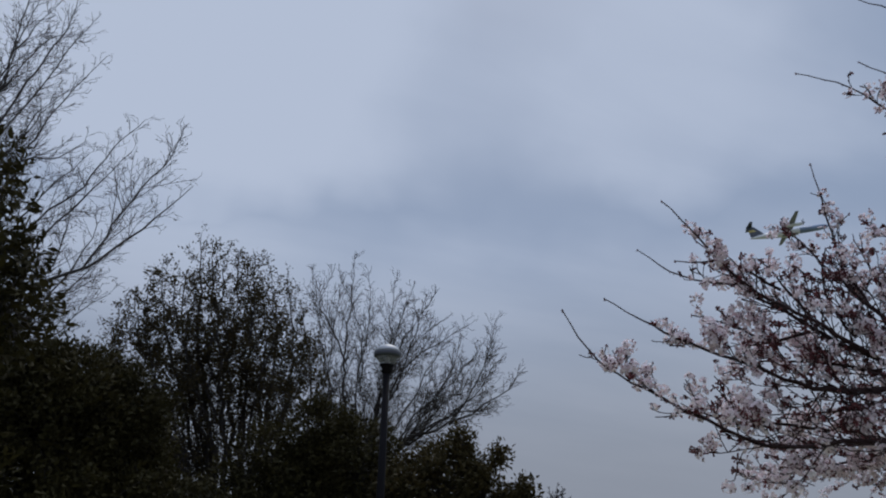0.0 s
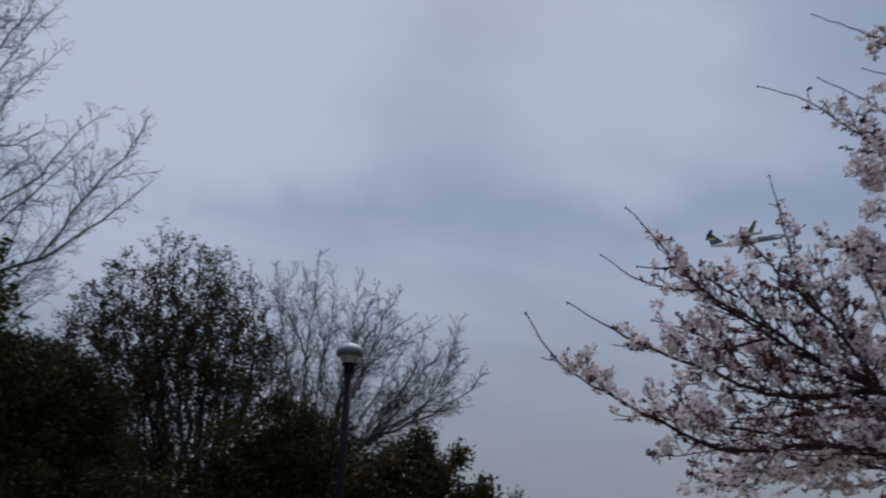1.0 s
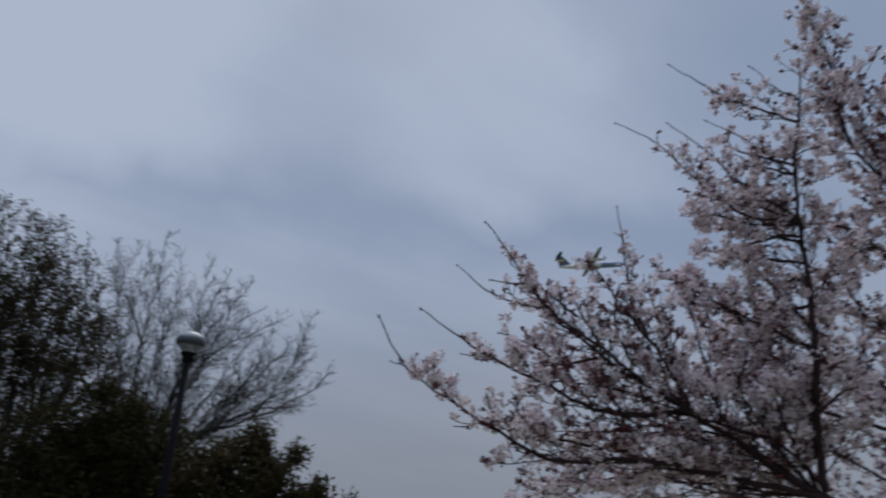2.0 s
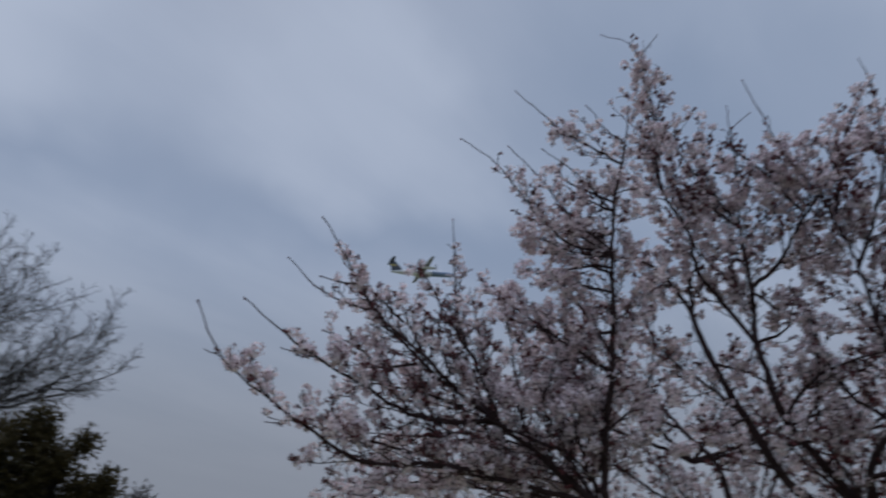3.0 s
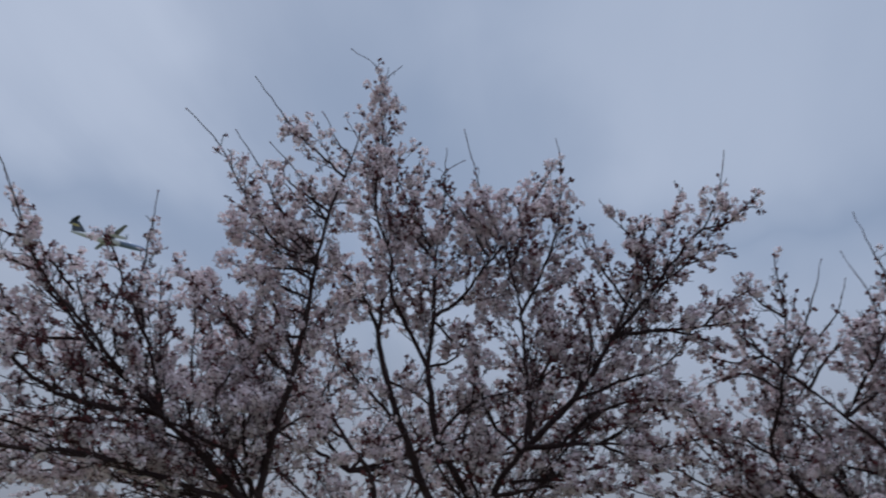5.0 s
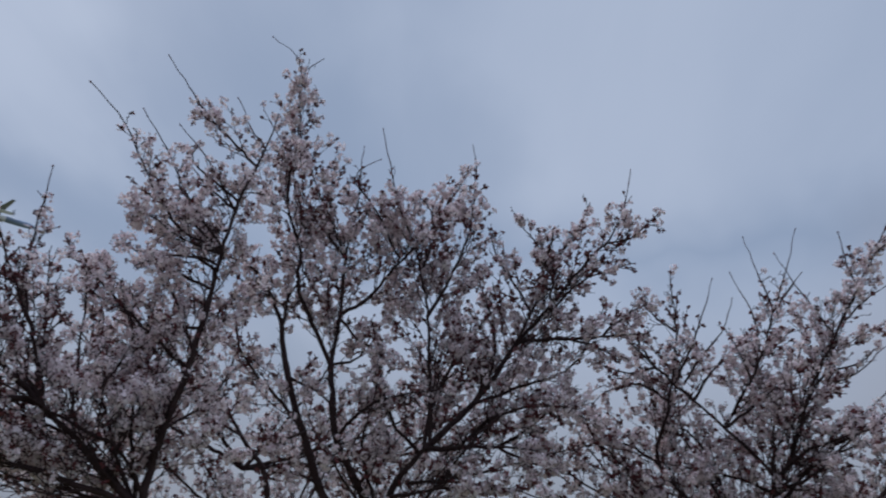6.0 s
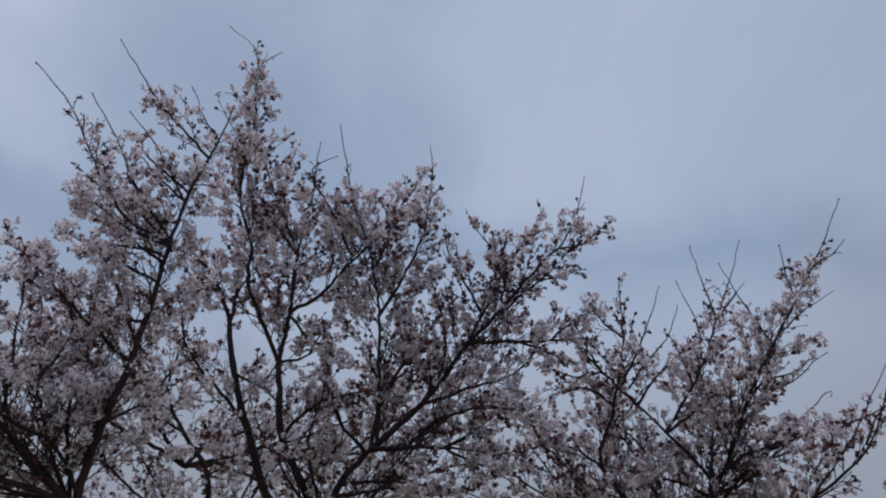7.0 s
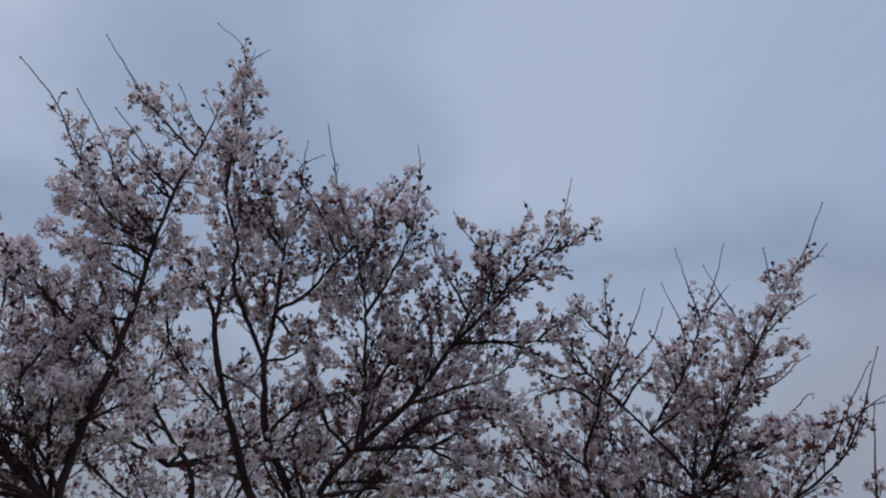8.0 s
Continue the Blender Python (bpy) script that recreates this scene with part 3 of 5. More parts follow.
# ---------------------------------------------------------------- aeroplane
def slab(corners, thick):
    """A thin tapered plate, its edges drawn in, from corners in order round its outline."""
    bm = bmesh.new()
    c = [Vector(q) for q in corners]
    n = (c[1] - c[0]).cross(c[2] - c[0]).normalized()
    mid = sum(c, Vector()) / len(c)
    rows = []
    for off, draw in ((-0.5, 0.90), (-0.2, 1.0), (0.2, 1.0), (0.5, 0.90)):
        rows.append([bm.verts.new(mid + (q - mid) * draw + n * (off * thick)) for q in c])
    for lo, hi in zip(rows, rows[1:]):
        for k in range(len(c)):
            j = (k + 1) % len(c)
            bm.faces.new((lo[k], lo[j], hi[j], hi[k]))
    bm.faces.new(rows[0])
    bm.faces.new(rows[-1])
    return bm


def along_x(bm, place=(0, 0, 0)):
    bmesh.ops.transform(bm, matrix=Matrix.Translation(place) @ Matrix.Rotation(radians(90), 4, "Y"), verts=bm.verts)
    return bm


def aeroplane(m):
    """A twin-propeller airliner, nose to +x, 32.8 m long with a wing of 28.4 m."""
    root = new("aeroplane")
    root.matrix_world = m
    tagged(root, "white and blue twin propeller airliner climbing in flight", "aeroplane")
    R = 1.35
    part("fuselage", along_x(lathe([(0.25, -16.4), (0.55, -14.5), (0.95, -11.5), (R, -7.5), (R, 4.0)])), AIR_WHITE, root)
    part("nose_section", along_x(lathe([(R, 4.0), (R + 0.004, 11.0), (1.25, 13.2), (0.95, 15.0), (0.5, 16.1), (0.1, 16.4)])), AIR_BLUE, root, "blue nose section")
    part("belly_fairing", along_x(lathe([(0.3, -4.2), (0.8, -3.0), (0.9, 0.0), (0.8, 3.0), (0.3, 4.2)]), (0, 0, -0.75)), AIR_GREY, root)
    for s in (1, -1):
        part("wing", slab([(1.9, 0, 1.45), (1.7, 4.5 * s, 1.5), (0.9, 14.2 * s, 1.75), (-0.5, 14.2 * s, 1.75), (-1.3, 4.5 * s, 1.5), (-1.4, 0, 1.45)], 0.40), AIR_GREY, root)
        nac = part("engine_nacelle", along_x(lathe([(0.25, -4.6), (0.6, -2.6), (0.85, 0.5), (0.8, 3.2), (0.5, 4.2)]), (0.6, 4.4 * s, 0.95)), AIR_WHITE, root)
        part("spinner", along_x(lathe([(0.35, 4.2), (0.25, 4.7), (0.04, 5.0)], 16), (0.6, 4.4 * s, 0.95)), AIR_DARK, nac)
        for k in range(6):
            a = radians(60 * k + 15)
            u, w = Vector((0, math.cos(a), math.sin(a))), Vector((0.06, -math.sin(a) * 0.14, math.cos(a) * 0.14))
            hub = Vector((5.05, 4.4 * s, 0.95))
            part("propeller_blade", slab([hub + u * 0.3 - w, hub + u * 2.0 - w, hub + u * 2.0 + w, hub + u * 0.3 + w], 0.05), AIR_DARK, nac)
        part("tailplane", slab([(-13.9, 0, 5.75), (-14.6, 4.5 * s, 5.8), (-15.8, 4.5 * s, 5.8), (-16.4, 0, 5.75)], 0.22), AIR_DARK, root)
    part("tail_fin", slab([(-9.8, 0, 0.9), (-13.4, 0, 5.6), (-16.2, 0, 5.7), (-15.9, 0, 0.4)], 0.35), AIR_DARK, root, "dark tail fin")
    part("fin_stripe", slab([(-12.9, 0, 2.9), (-13.7, 0, 4.0), (-16.05, 0, 4.0), (-16.0, 0, 2.9)], 0.42), AIR_YELLOW, root, "yellow stripe")
    for s in (1, -1):
        part("windscreen", slab([(14.2, 0.15 * s, 1.06), (15.2, 0.15 * s, 0.80), (14.9, 0.75 * s, 0.45), (13.9, 0.85 * s, 0.70)], 0.10), AIR_DARK, root)


PLANE_AT = Vector(EYE) + aim(28.5, 20.8) * 335.0
aeroplane(Matrix.Translation(PLANE_AT) @ Euler((radians(-8), radians(-7), radians(-9)), "XYZ").to_matrix().to_4x4())

# ---------------------------------------------------------------- cherry trees
CHERRY_LABEL = "cherry tree in full pale pink bloom on dark branches"
near = Grown("cherry_tree", (4.53, 4.81, 0), 11, RED_CHERRY, CHERRY_LABEL, "cherry tree", "cherry trees in bloom")
mid = Grown("cherry_tree", (7.12, 3.94, 0), 12, CHERRY, CHERRY_LABEL, "cherry tree", "cherry trees in bloom")
far = Grown("cherry_tree", (8.84, 0.41, 0), 13, THIRD_CHERRY, "cherry tree in bloom with long bare upright shoots", "cherry tree", "cherry trees in bloom")
back = Grown("cherry_tree", (9.29, 7.01, 0), 14, FAR_CHERRY, "cherry tree in bloom standing behind the others", "cherry tree", "cherry trees in bloom")
trunk(near, (4.53, 4.81, 0), (4.45, 4.73, 1.88), 0.16, 0.085)
trunk(mid, (7.12, 3.94, 0), (7.02, 3.84, 1.82), 0.17, 0.1)
trunk(far, (8.84, 0.41, 0), (8.79, 0.31, 2.02), 0.16, 0.08)
trunk(back, (9.29, 7.01, 0), (9.19, 6.91, 1.53), 0.15, 0.08)
# first cherry tree
limb(near, 0.052, 0.004, (4.45, 4.73, 1.88), (4.10, 4.86, 2.13), (3.51, 5.03, 2.55), (2.95, 5.14, 2.93), (2.31, 5.18, 3.42), (1.78, 5.10, 4.03), whip=0.46)
limb(near, 0.04, 0.004, (3.55, 5.08, 2.53), (2.88, 5.20, 2.53), (2.24, 5.22, 2.75), (1.52, 5.13, 3.04), (1.23, 5.05, 3.18), whip=0.46)
limb(near, 0.046, 0.004, (4.38, 4.66, 1.88), (4.01, 4.82, 1.97), (3.13, 5.08, 2.13), (2.34, 5.19, 2.13), (1.51, 5.13, 2.51), (1.08, 5.03, 2.77), (0.88, 4.92, 3.05), whip=0.46)
limb(near, 0.035, 0.004, (3.57, 5.07, 2.56), (3.11, 5.30, 2.91), (2.59, 5.51, 3.39), (2.09, 5.67, 3.59), (1.73, 5.74, 3.86), whip=0.46)
limb(near, 0.03, 0.004, (3.63, 5.15, 2.58), (3.46, 5.26, 3.10), (3.29, 5.37, 3.68), (3.24, 5.40, 4.54), whip=0.46)
limb(near, 0.062, 0.006, (4.48, 4.71, 1.93), (4.46, 4.65, 2.51), (4.48, 4.56, 3.04), (4.48, 4.51, 3.60), (4.46, 4.46, 4.14), (4.47, 4.40, 4.67), (4.53, 4.28, 5.27), (4.55, 4.21, 5.73), whip=0.46)
limb(near, 0.025, 0.003, (4.53, 4.52, 4.19), (4.16, 4.70, 4.24), (3.81, 4.80, 4.56), (3.42, 4.88, 4.95), (3.02, 4.95, 5.17), whip=0.46)
limb(near, 0.022, 0.003, (4.53, 4.52, 4.21), (4.13, 4.69, 4.57), (3.76, 4.79, 5.00), (3.52, 4.86, 5.22), whip=0.46)
limb(near, 0.02, 0.003, (4.50, 4.48, 4.64), (4.24, 4.69, 5.07), (3.97, 4.89, 5.36), whip=0.46)
limb(near, 0.022, 0.003, (4.55, 4.36, 5.13), (4.38, 4.61, 5.41), (4.14, 4.91, 5.77), (3.87, 5.22, 6.24), whip=0.46)
limb(near, 0.012, 0.003, (4.59, 4.31, 5.33), (4.51, 4.54, 5.64), (4.46, 4.73, 6.00), whip=0.46)
limb(near, 0.03, 0.006, (4.47, 4.71, 1.98), (4.16, 4.77, 2.27), (3.88, 4.84, 2.36), (3.47, 4.91, 2.49), (3.04, 4.94, 2.60))
limb(near, 0.03, 0.005, (4.56, 4.64, 3.06), (4.32, 5.04, 3.40), (4.13, 5.33, 3.66), (3.95, 5.58, 3.93), (3.83, 5.74, 4.11))
limb(near, 0.03, 0.005, (4.52, 4.81, 1.89), (4.39, 5.23, 2.51), (4.33, 5.46, 2.96), (4.34, 5.61, 3.46), (4.29, 5.78, 3.85))
limb(near, 0.03, 0.005, (4.52, 4.81, 1.89), (4.02, 5.57, 2.02), (3.51, 6.17, 2.09), (2.96, 6.69, 2.00), (2.73, 6.88, 2.07))
limb(near, 0.03, 0.005, (4.45, 4.73, 1.88), (3.92, 4.97, 2.33), (3.45, 5.18, 2.43), (2.98, 5.33, 2.38), (2.52, 5.45, 2.37))
limb(near, 0.03, 0.005, (4.45, 4.73, 1.88), (4.50, 5.11, 2.62), (4.58, 5.33, 3.28), (4.58, 5.55, 3.81))
limb(near, 0.025, 0.005, (4.50, 4.69, 2.52), (4.79, 4.67, 2.73), (4.99, 4.66, 2.93), (5.20, 4.68, 3.26))
limb(near, 0.022, 0.005, (4.49, 4.56, 3.20), (4.32, 4.72, 3.63), (4.14, 4.88, 3.94), (4.02, 4.98, 3.84))
limb(near, 0.022, 0.005, (4.51, 4.54, 3.42), (4.33, 4.81, 3.43), (4.13, 5.10, 3.66), (4.02, 5.24, 3.76))
limb(near, 0.02, 0.005, (3.41, 5.18, 3.07), (3.20, 5.36, 3.49), (3.04, 5.49, 3.87), (2.90, 5.59, 4.02))
limb(near, 0.022, 0.005, (2.89, 5.60, 3.25), (2.64, 5.62, 3.40), (2.42, 5.59, 3.66), (2.21, 5.58, 3.87))
limb(near, 0.02, 0.005, (2.96, 5.45, 3.03), (2.67, 5.53, 2.98), (2.40, 5.58, 3.13), (2.09, 5.62, 3.22))
limb(near, 0.02, 0.005, (3.33, 5.23, 2.66), (3.02, 5.50, 2.79), (2.69, 5.74, 2.86), (2.41, 5.93, 2.79))
limb(near, 0.02, 0.005, (4.51, 4.54, 4.05), (4.21, 4.66, 4.03), (3.99, 4.73, 3.90), (3.81, 4.76, 3.76))
limb(near, 0.02, 0.005, (4.52, 4.53, 4.17), (4.14, 4.65, 4.16), (3.85, 4.71, 4.23), (3.67, 4.75, 4.22))
limb(near, 0.02, 0.005, (4.49, 4.42, 4.69), (4.35, 4.62, 4.87), (4.19, 4.81, 5.05), (4.19, 4.83, 5.22))
limb(near, 0.02, 0.005, (2.97, 5.45, 3.19), (2.85, 5.42, 3.36), (2.75, 5.40, 3.50), (2.64, 5.39, 3.61))
limb(near, 0.02, 0.005, (3.23, 5.29, 2.94), (3.12, 5.36, 3.25), (3.10, 5.37, 3.52), (3.17, 5.33, 3.71))
limb(near, 0.02, 0.005, (2.83, 5.52, 3.41), (2.56, 5.57, 3.60), (2.34, 5.60, 3.71), (2.02, 5.65, 3.72))
limb(near, 0.022, 0.005, (3.60, 5.17, 2.56), (3.53, 5.21, 3.06), (3.46, 5.26, 3.49), (3.40, 5.30, 3.77))
limb(near, 0.02, 0.005, (3.89, 5.08, 2.48), (3.86, 5.16, 2.99), (3.82, 5.23, 3.48), (3.76, 5.30, 3.80))
limb(near, 0.02, 0.005, (4.02, 4.98, 2.77), (4.13, 5.00, 3.20), (4.08, 5.14, 3.61), (4.07, 5.19, 3.79))
limb(near, 0.02, 0.005, (2.96, 5.45, 2.25), (2.52, 5.41, 2.30), (2.14, 5.35, 2.31), (1.86, 5.28, 2.41))
limb(near, 0.02, 0.005, (4.51, 4.54, 4.00), (4.40, 4.85, 4.20), (4.16, 5.24, 4.47))
limb(near, 0.02, 0.005, (4.53, 4.52, 4.19), (4.37, 4.85, 4.50), (4.17, 5.03, 4.80))
limb(near, 0.02, 0.005, (4.50, 4.48, 4.64), (4.43, 4.75, 4.85), (4.30, 4.92, 5.05))
limb(near, 0.02, 0.005, (4.51, 4.54, 3.80), (4.35, 4.95, 4.00), (4.10, 5.30, 4.17))
limb(near, 0.018, 0.005, (4.50, 4.50, 4.40), (4.60, 4.85, 4.55), (4.62, 5.05, 4.85))
# second cherry tree
limb(mid, 0.036, 0.031, (7.02, 3.84, 1.82), (6.64, 4.40, 2.25), (6.45, 4.64, 2.89), (6.26, 4.85, 3.46), (6.14, 4.98, 4.08))
limb(mid, 0.03, 0.005, (6.14, 4.97, 4.05), (5.83, 5.16, 4.59), (5.48, 5.41, 4.69), (5.05, 5.68, 4.77))
limb(mid, 0.03, 0.005, (6.14, 4.97, 4.05), (6.29, 5.03, 4.50), (6.51, 4.99, 4.88))
limb(mid, 0.034, 0.032, (7.02, 3.84, 1.82), (6.85, 4.14, 2.38), (6.69, 4.39, 2.88), (6.62, 4.49, 3.36), (6.59, 4.53, 3.68))
limb(mid, 0.035, 0.003, (6.59, 4.53, 3.68), (6.25, 4.86, 4.40), (6.15, 4.90, 4.94), (5.97, 5.05, 5.39), (5.89, 5.06, 5.98), (5.72, 5.08, 7.43), (5.38, 5.36, 7.84), whip=0.46)
limb(mid, 0.01, 0.003, (5.69, 5.04, 7.30), (5.77, 4.95, 7.54), (5.86, 4.84, 7.71), whip=0.46)
limb(mid, 0.035, 0.004, (6.59, 4.53, 3.68), (6.67, 4.54, 4.33), (6.71, 4.62, 5.10), (6.79, 4.61, 5.79), (6.85, 4.68, 6.91), whip=0.46)
limb(mid, 0.03, 0.005, (6.70, 4.56, 4.34), (6.98, 4.25, 4.81), (7.30, 3.89, 5.57), (7.54, 3.58, 6.28), (7.67, 3.43, 6.84))
limb(mid, 0.022, 0.004, (6.68, 4.58, 5.09), (6.54, 4.74, 5.50), (6.28, 5.01, 6.13), (6.23, 5.02, 6.76), whip=0.46)
limb(mid, 0.045, 0.026, (7.02, 3.84, 1.82), (6.95, 3.75, 2.37), (7.00, 3.44, 2.80))
limb(mid, 0.04, 0.006, (7.00, 3.44, 2.80), (6.94, 3.01, 2.81), (6.83, 2.53, 2.79), (6.69, 2.06, 2.73))
limb(mid, 0.05, 0.006, (7.00, 3.44, 2.80), (7.17, 2.96, 3.33), (7.31, 2.46, 4.09), (7.46, 1.72, 5.04), (7.49, 1.49, 5.28), (7.53, 1.19, 5.35), (7.55, 0.86, 5.64))
limb(mid, 0.015, 0.003, (7.45, 1.51, 5.23), (7.50, 1.25, 5.67), (7.51, 1.17, 6.27), whip=0.46)
limb(mid, 0.03, 0.005, (7.29, 2.49, 4.05), (7.27, 2.05, 4.08), (7.22, 1.52, 4.03), (7.13, 1.01, 4.01))
limb(mid, 0.025, 0.005, (6.98, 3.49, 2.76), (6.68, 3.69, 3.03), (6.36, 3.75, 3.59), (6.13, 3.77, 4.02))
limb(mid, 0.03, 0.005, (7.03, 3.39, 2.84), (7.01, 3.43, 3.45), (6.96, 3.52, 4.32), (6.90, 3.64, 4.96), (6.74, 3.93, 5.77), (6.56, 4.22, 6.91), whip=0.75)
limb(mid, 0.03, 0.004, (6.96, 3.52, 4.32), (7.09, 3.25, 4.95), (7.16, 3.09, 5.71), (7.17, 3.08, 6.35), (7.14, 3.15, 6.80), whip=0.46)
limb(mid, 0.025, 0.005, (7.22, 2.68, 3.73), (7.22, 2.32, 4.36), (7.18, 2.16, 4.91), (7.12, 2.23, 5.18), (6.98, 2.45, 5.48))
limb(mid, 0.02, 0.005, (6.94, 3.56, 2.44), (6.95, 2.92, 2.48), (6.89, 2.29, 2.66), (6.79, 1.69, 2.76))
limb(mid, 0.02, 0.005, (7.39, 2.16, 4.42), (7.46, 2.07, 5.10), (7.55, 1.86, 5.52), (7.61, 1.70, 5.94))
limb(mid, 0.025, 0.005, (7.12, 2.94, 3.32), (7.24, 2.47, 3.51), (7.35, 1.86, 3.78), (7.35, 1.48, 4.48))
limb(mid, 0.02, 0.004, (6.94, 3.98, 5.16), (6.75, 4.29, 5.74), (6.58, 4.54, 6.26), (6.74, 4.30, 6.55), whip=0.46)
limb(mid, 0.025, 0.005, (6.84, 3.74, 2.27), (6.82, 3.35, 2.34), (6.75, 2.83, 2.39), (6.66, 2.31, 2.37), (6.54, 1.88, 2.25))
limb(mid, 0.03, 0.005, (7.02, 3.84, 1.82), (6.97, 3.29, 2.36), (6.87, 2.68, 2.99), (6.84, 2.19, 3.22), (6.79, 1.70, 3.15))
limb(mid, 0.03, 0.005, (6.69, 4.39, 2.88), (6.60, 3.98, 3.17), (6.56, 3.56, 3.28), (6.51, 3.08, 3.32))
limb(mid, 0.03, 0.005, (6.50, 4.67, 2.90), (5.97, 4.86, 3.26), (5.52, 4.97, 3.60), (5.24, 4.94, 3.99))
limb(mid, 0.03, 0.005, (7.00, 3.44, 2.80), (7.14, 3.48, 3.17), (7.51, 3.38, 3.94), (7.82, 3.18, 4.47), (8.01, 3.14, 5.02))
limb(mid, 0.03, 0.005, (7.16, 3.11, 2.85), (7.07, 2.64, 3.15), (6.99, 2.06, 3.25), (6.84, 1.48, 2.99))
limb(mid, 0.02, 0.005, (7.39, 2.16, 4.42), (7.40, 1.77, 4.76), (7.41, 1.33, 4.92), (7.41, 1.16, 4.95))
limb(mid, 0.02, 0.005, (7.37, 2.22, 5.00), (7.34, 2.12, 5.28), (7.31, 2.08, 5.49))
limb(mid, 0.02, 0.005, (7.33, 2.35, 4.41), (7.18, 2.62, 4.94), (7.10, 2.77, 5.29), (7.05, 2.84, 5.47))
limb(mid, 0.02, 0.005, (7.54, 1.58, 4.14), (7.41, 1.24, 4.38), (7.34, 0.97, 4.41))
limb(mid, 0.02, 0.005, (6.91, 3.62, 4.89), (6.99, 3.56, 5.39), (7.00, 3.62, 5.80), (6.94, 3.78, 6.00))
limb(mid, 0.02, 0.005, (6.59, 4.53, 5.04), (6.43, 4.77, 5.37), (6.41, 4.79, 5.93), (6.43, 4.76, 6.54))
# third cherry tree
limb(far, 0.04, 0.006, (8.79, 0.31, 2.02), (8.57, 1.17, 2.90), (8.50, 1.00, 3.62), (8.43, 0.88, 4.45), (8.35, 0.88, 5.20))
limb(far, 0.03, 0.005, (8.69, 0.31, 2.01), (7.97, 1.77, 2.52), (7.64, 2.22, 2.91), (7.39, 2.49, 3.23))
limb(far, 0.035, 0.013, (8.79, 0.31, 2.02), (8.66, 0.02, 2.64), (8.60, 0.08, 2.93), (8.37, 0.73, 3.60))
limb(far, 0.03, 0.005, (8.37, 0.73, 3.59), (8.24, 1.10, 3.97), (8.04, 1.62, 4.49))
limb(far, 0.04, 0.003, (8.70, 0.02, 2.64), (8.65, -0.21, 3.04), (8.57, -0.45, 3.63), (8.45, -0.82, 4.33), (8.28, -1.34, 5.21), (8.13, -1.69, 5.95), whip=0.6)
limb(far, 0.015, 0.003, (8.33, -1.10, 4.79), (8.30, -1.04, 5.03), (8.24, -1.00, 5.46), whip=0.6)
limb(far, 0.012, 0.003, (8.20, -1.31, 5.13), (8.17, -1.48, 5.25), (8.13, -1.67, 5.42), whip=0.6)
limb(far, 0.015, 0.003, (8.36, -0.80, 4.29), (8.29, -0.55, 4.70), (8.19, -0.31, 5.26), whip=0.6)
limb(far, 0.012, 0.003, (8.35, -0.92, 4.43), (8.36, -1.22, 4.70), (8.36, -1.51, 4.89), whip=0.6)
limb(far, 0.012, 0.003, (8.38, -0.63, 3.71), (8.39, -1.00, 3.90), (8.39, -1.34, 4.17), whip=0.6)
limb(far, 0.03, 0.003, (8.69, 0.45, 3.33), (8.67, 0.09, 3.86), (8.65, -0.11, 4.35), (8.63, -0.32, 4.84), (8.58, -0.60, 5.73), whip=0.6)
limb(far, 0.015, 0.003, (8.60, -0.23, 4.72), (8.60, -0.13, 5.14), (8.60, -0.00, 5.71), whip=0.6)
limb(far, 0.015, 0.003, (8.60, -0.03, 4.19), (8.60, -0.00, 4.70), (8.60, 0.20, 5.24), whip=0.6)
limb(far, 0.015, 0.003, (8.59, -0.31, 4.79), (8.58, -0.60, 5.15), whip=0.6)
limb(far, 0.025, 0.003, (8.45, 0.93, 3.81), (8.43, 0.64, 4.37), (8.39, 0.40, 5.09), whip=0.6)
limb(far, 0.02, 0.003, (8.46, 0.83, 3.81), (8.43, 0.37, 4.43), (8.40, 0.20, 4.82), whip=0.6)
limb(far, 0.03, 0.005, (8.70, 0.01, 2.70), (8.49, -0.27, 3.01), (8.24, -0.67, 3.13), (7.92, -1.10, 3.30))
limb(far, 0.04, 0.003, (8.79, 0.31, 2.02), (8.46, -0.54, 2.32), (8.15, -1.09, 2.67), (7.88, -1.45, 3.02), (7.66, -1.63, 3.41), (7.39, -1.78, 3.92), whip=0.6)
limb(far, 0.015, 0.003, (7.67, -1.42, 3.03), (7.54, -1.59, 3.32), (7.37, -1.87, 3.49), whip=0.6)
limb(far, 0.012, 0.003, (7.70, -1.24, 3.20), (7.55, -1.50, 3.30), (7.40, -1.74, 3.39), whip=0.6)
limb(far, 0.015, 0.003, (7.75, -0.87, 2.50), (7.86, -1.31, 3.06), (7.93, -1.54, 3.47), (7.99, -1.83, 3.96), whip=0.6)
limb(far, 0.015, 0.003, (7.45, -1.51, 2.30), (7.31, -1.57, 2.91), (7.22, -1.62, 3.34), whip=0.6)
limb(far, 0.03, 0.004, (8.79, 0.31, 2.02), (8.83, -0.13, 2.67), (8.84, -0.66, 3.18), (8.80, -1.32, 3.82), (8.79, -1.37, 3.78), whip=0.6)
limb(far, 0.025, 0.004, (8.80, 0.02, 2.66), (8.57, 0.41, 2.80), (8.20, 0.99, 2.85), (7.87, 1.44, 2.96), whip=0.6)
limb(far, 0.03, 0.005, (8.79, 0.31, 2.02), (8.48, 0.65, 2.71), (8.27, 0.87, 3.17), (8.13, 1.10, 3.40))
limb(far, 0.03, 0.005, (8.80, 0.02, 2.66), (8.52, -0.37, 2.81), (8.14, -0.77, 3.11), (7.94, -0.98, 3.19))
limb(far, 0.03, 0.005, (8.80, 0.02, 2.66), (9.06, -0.06, 3.34), (9.24, -0.23, 3.87), (9.39, -0.34, 4.35))
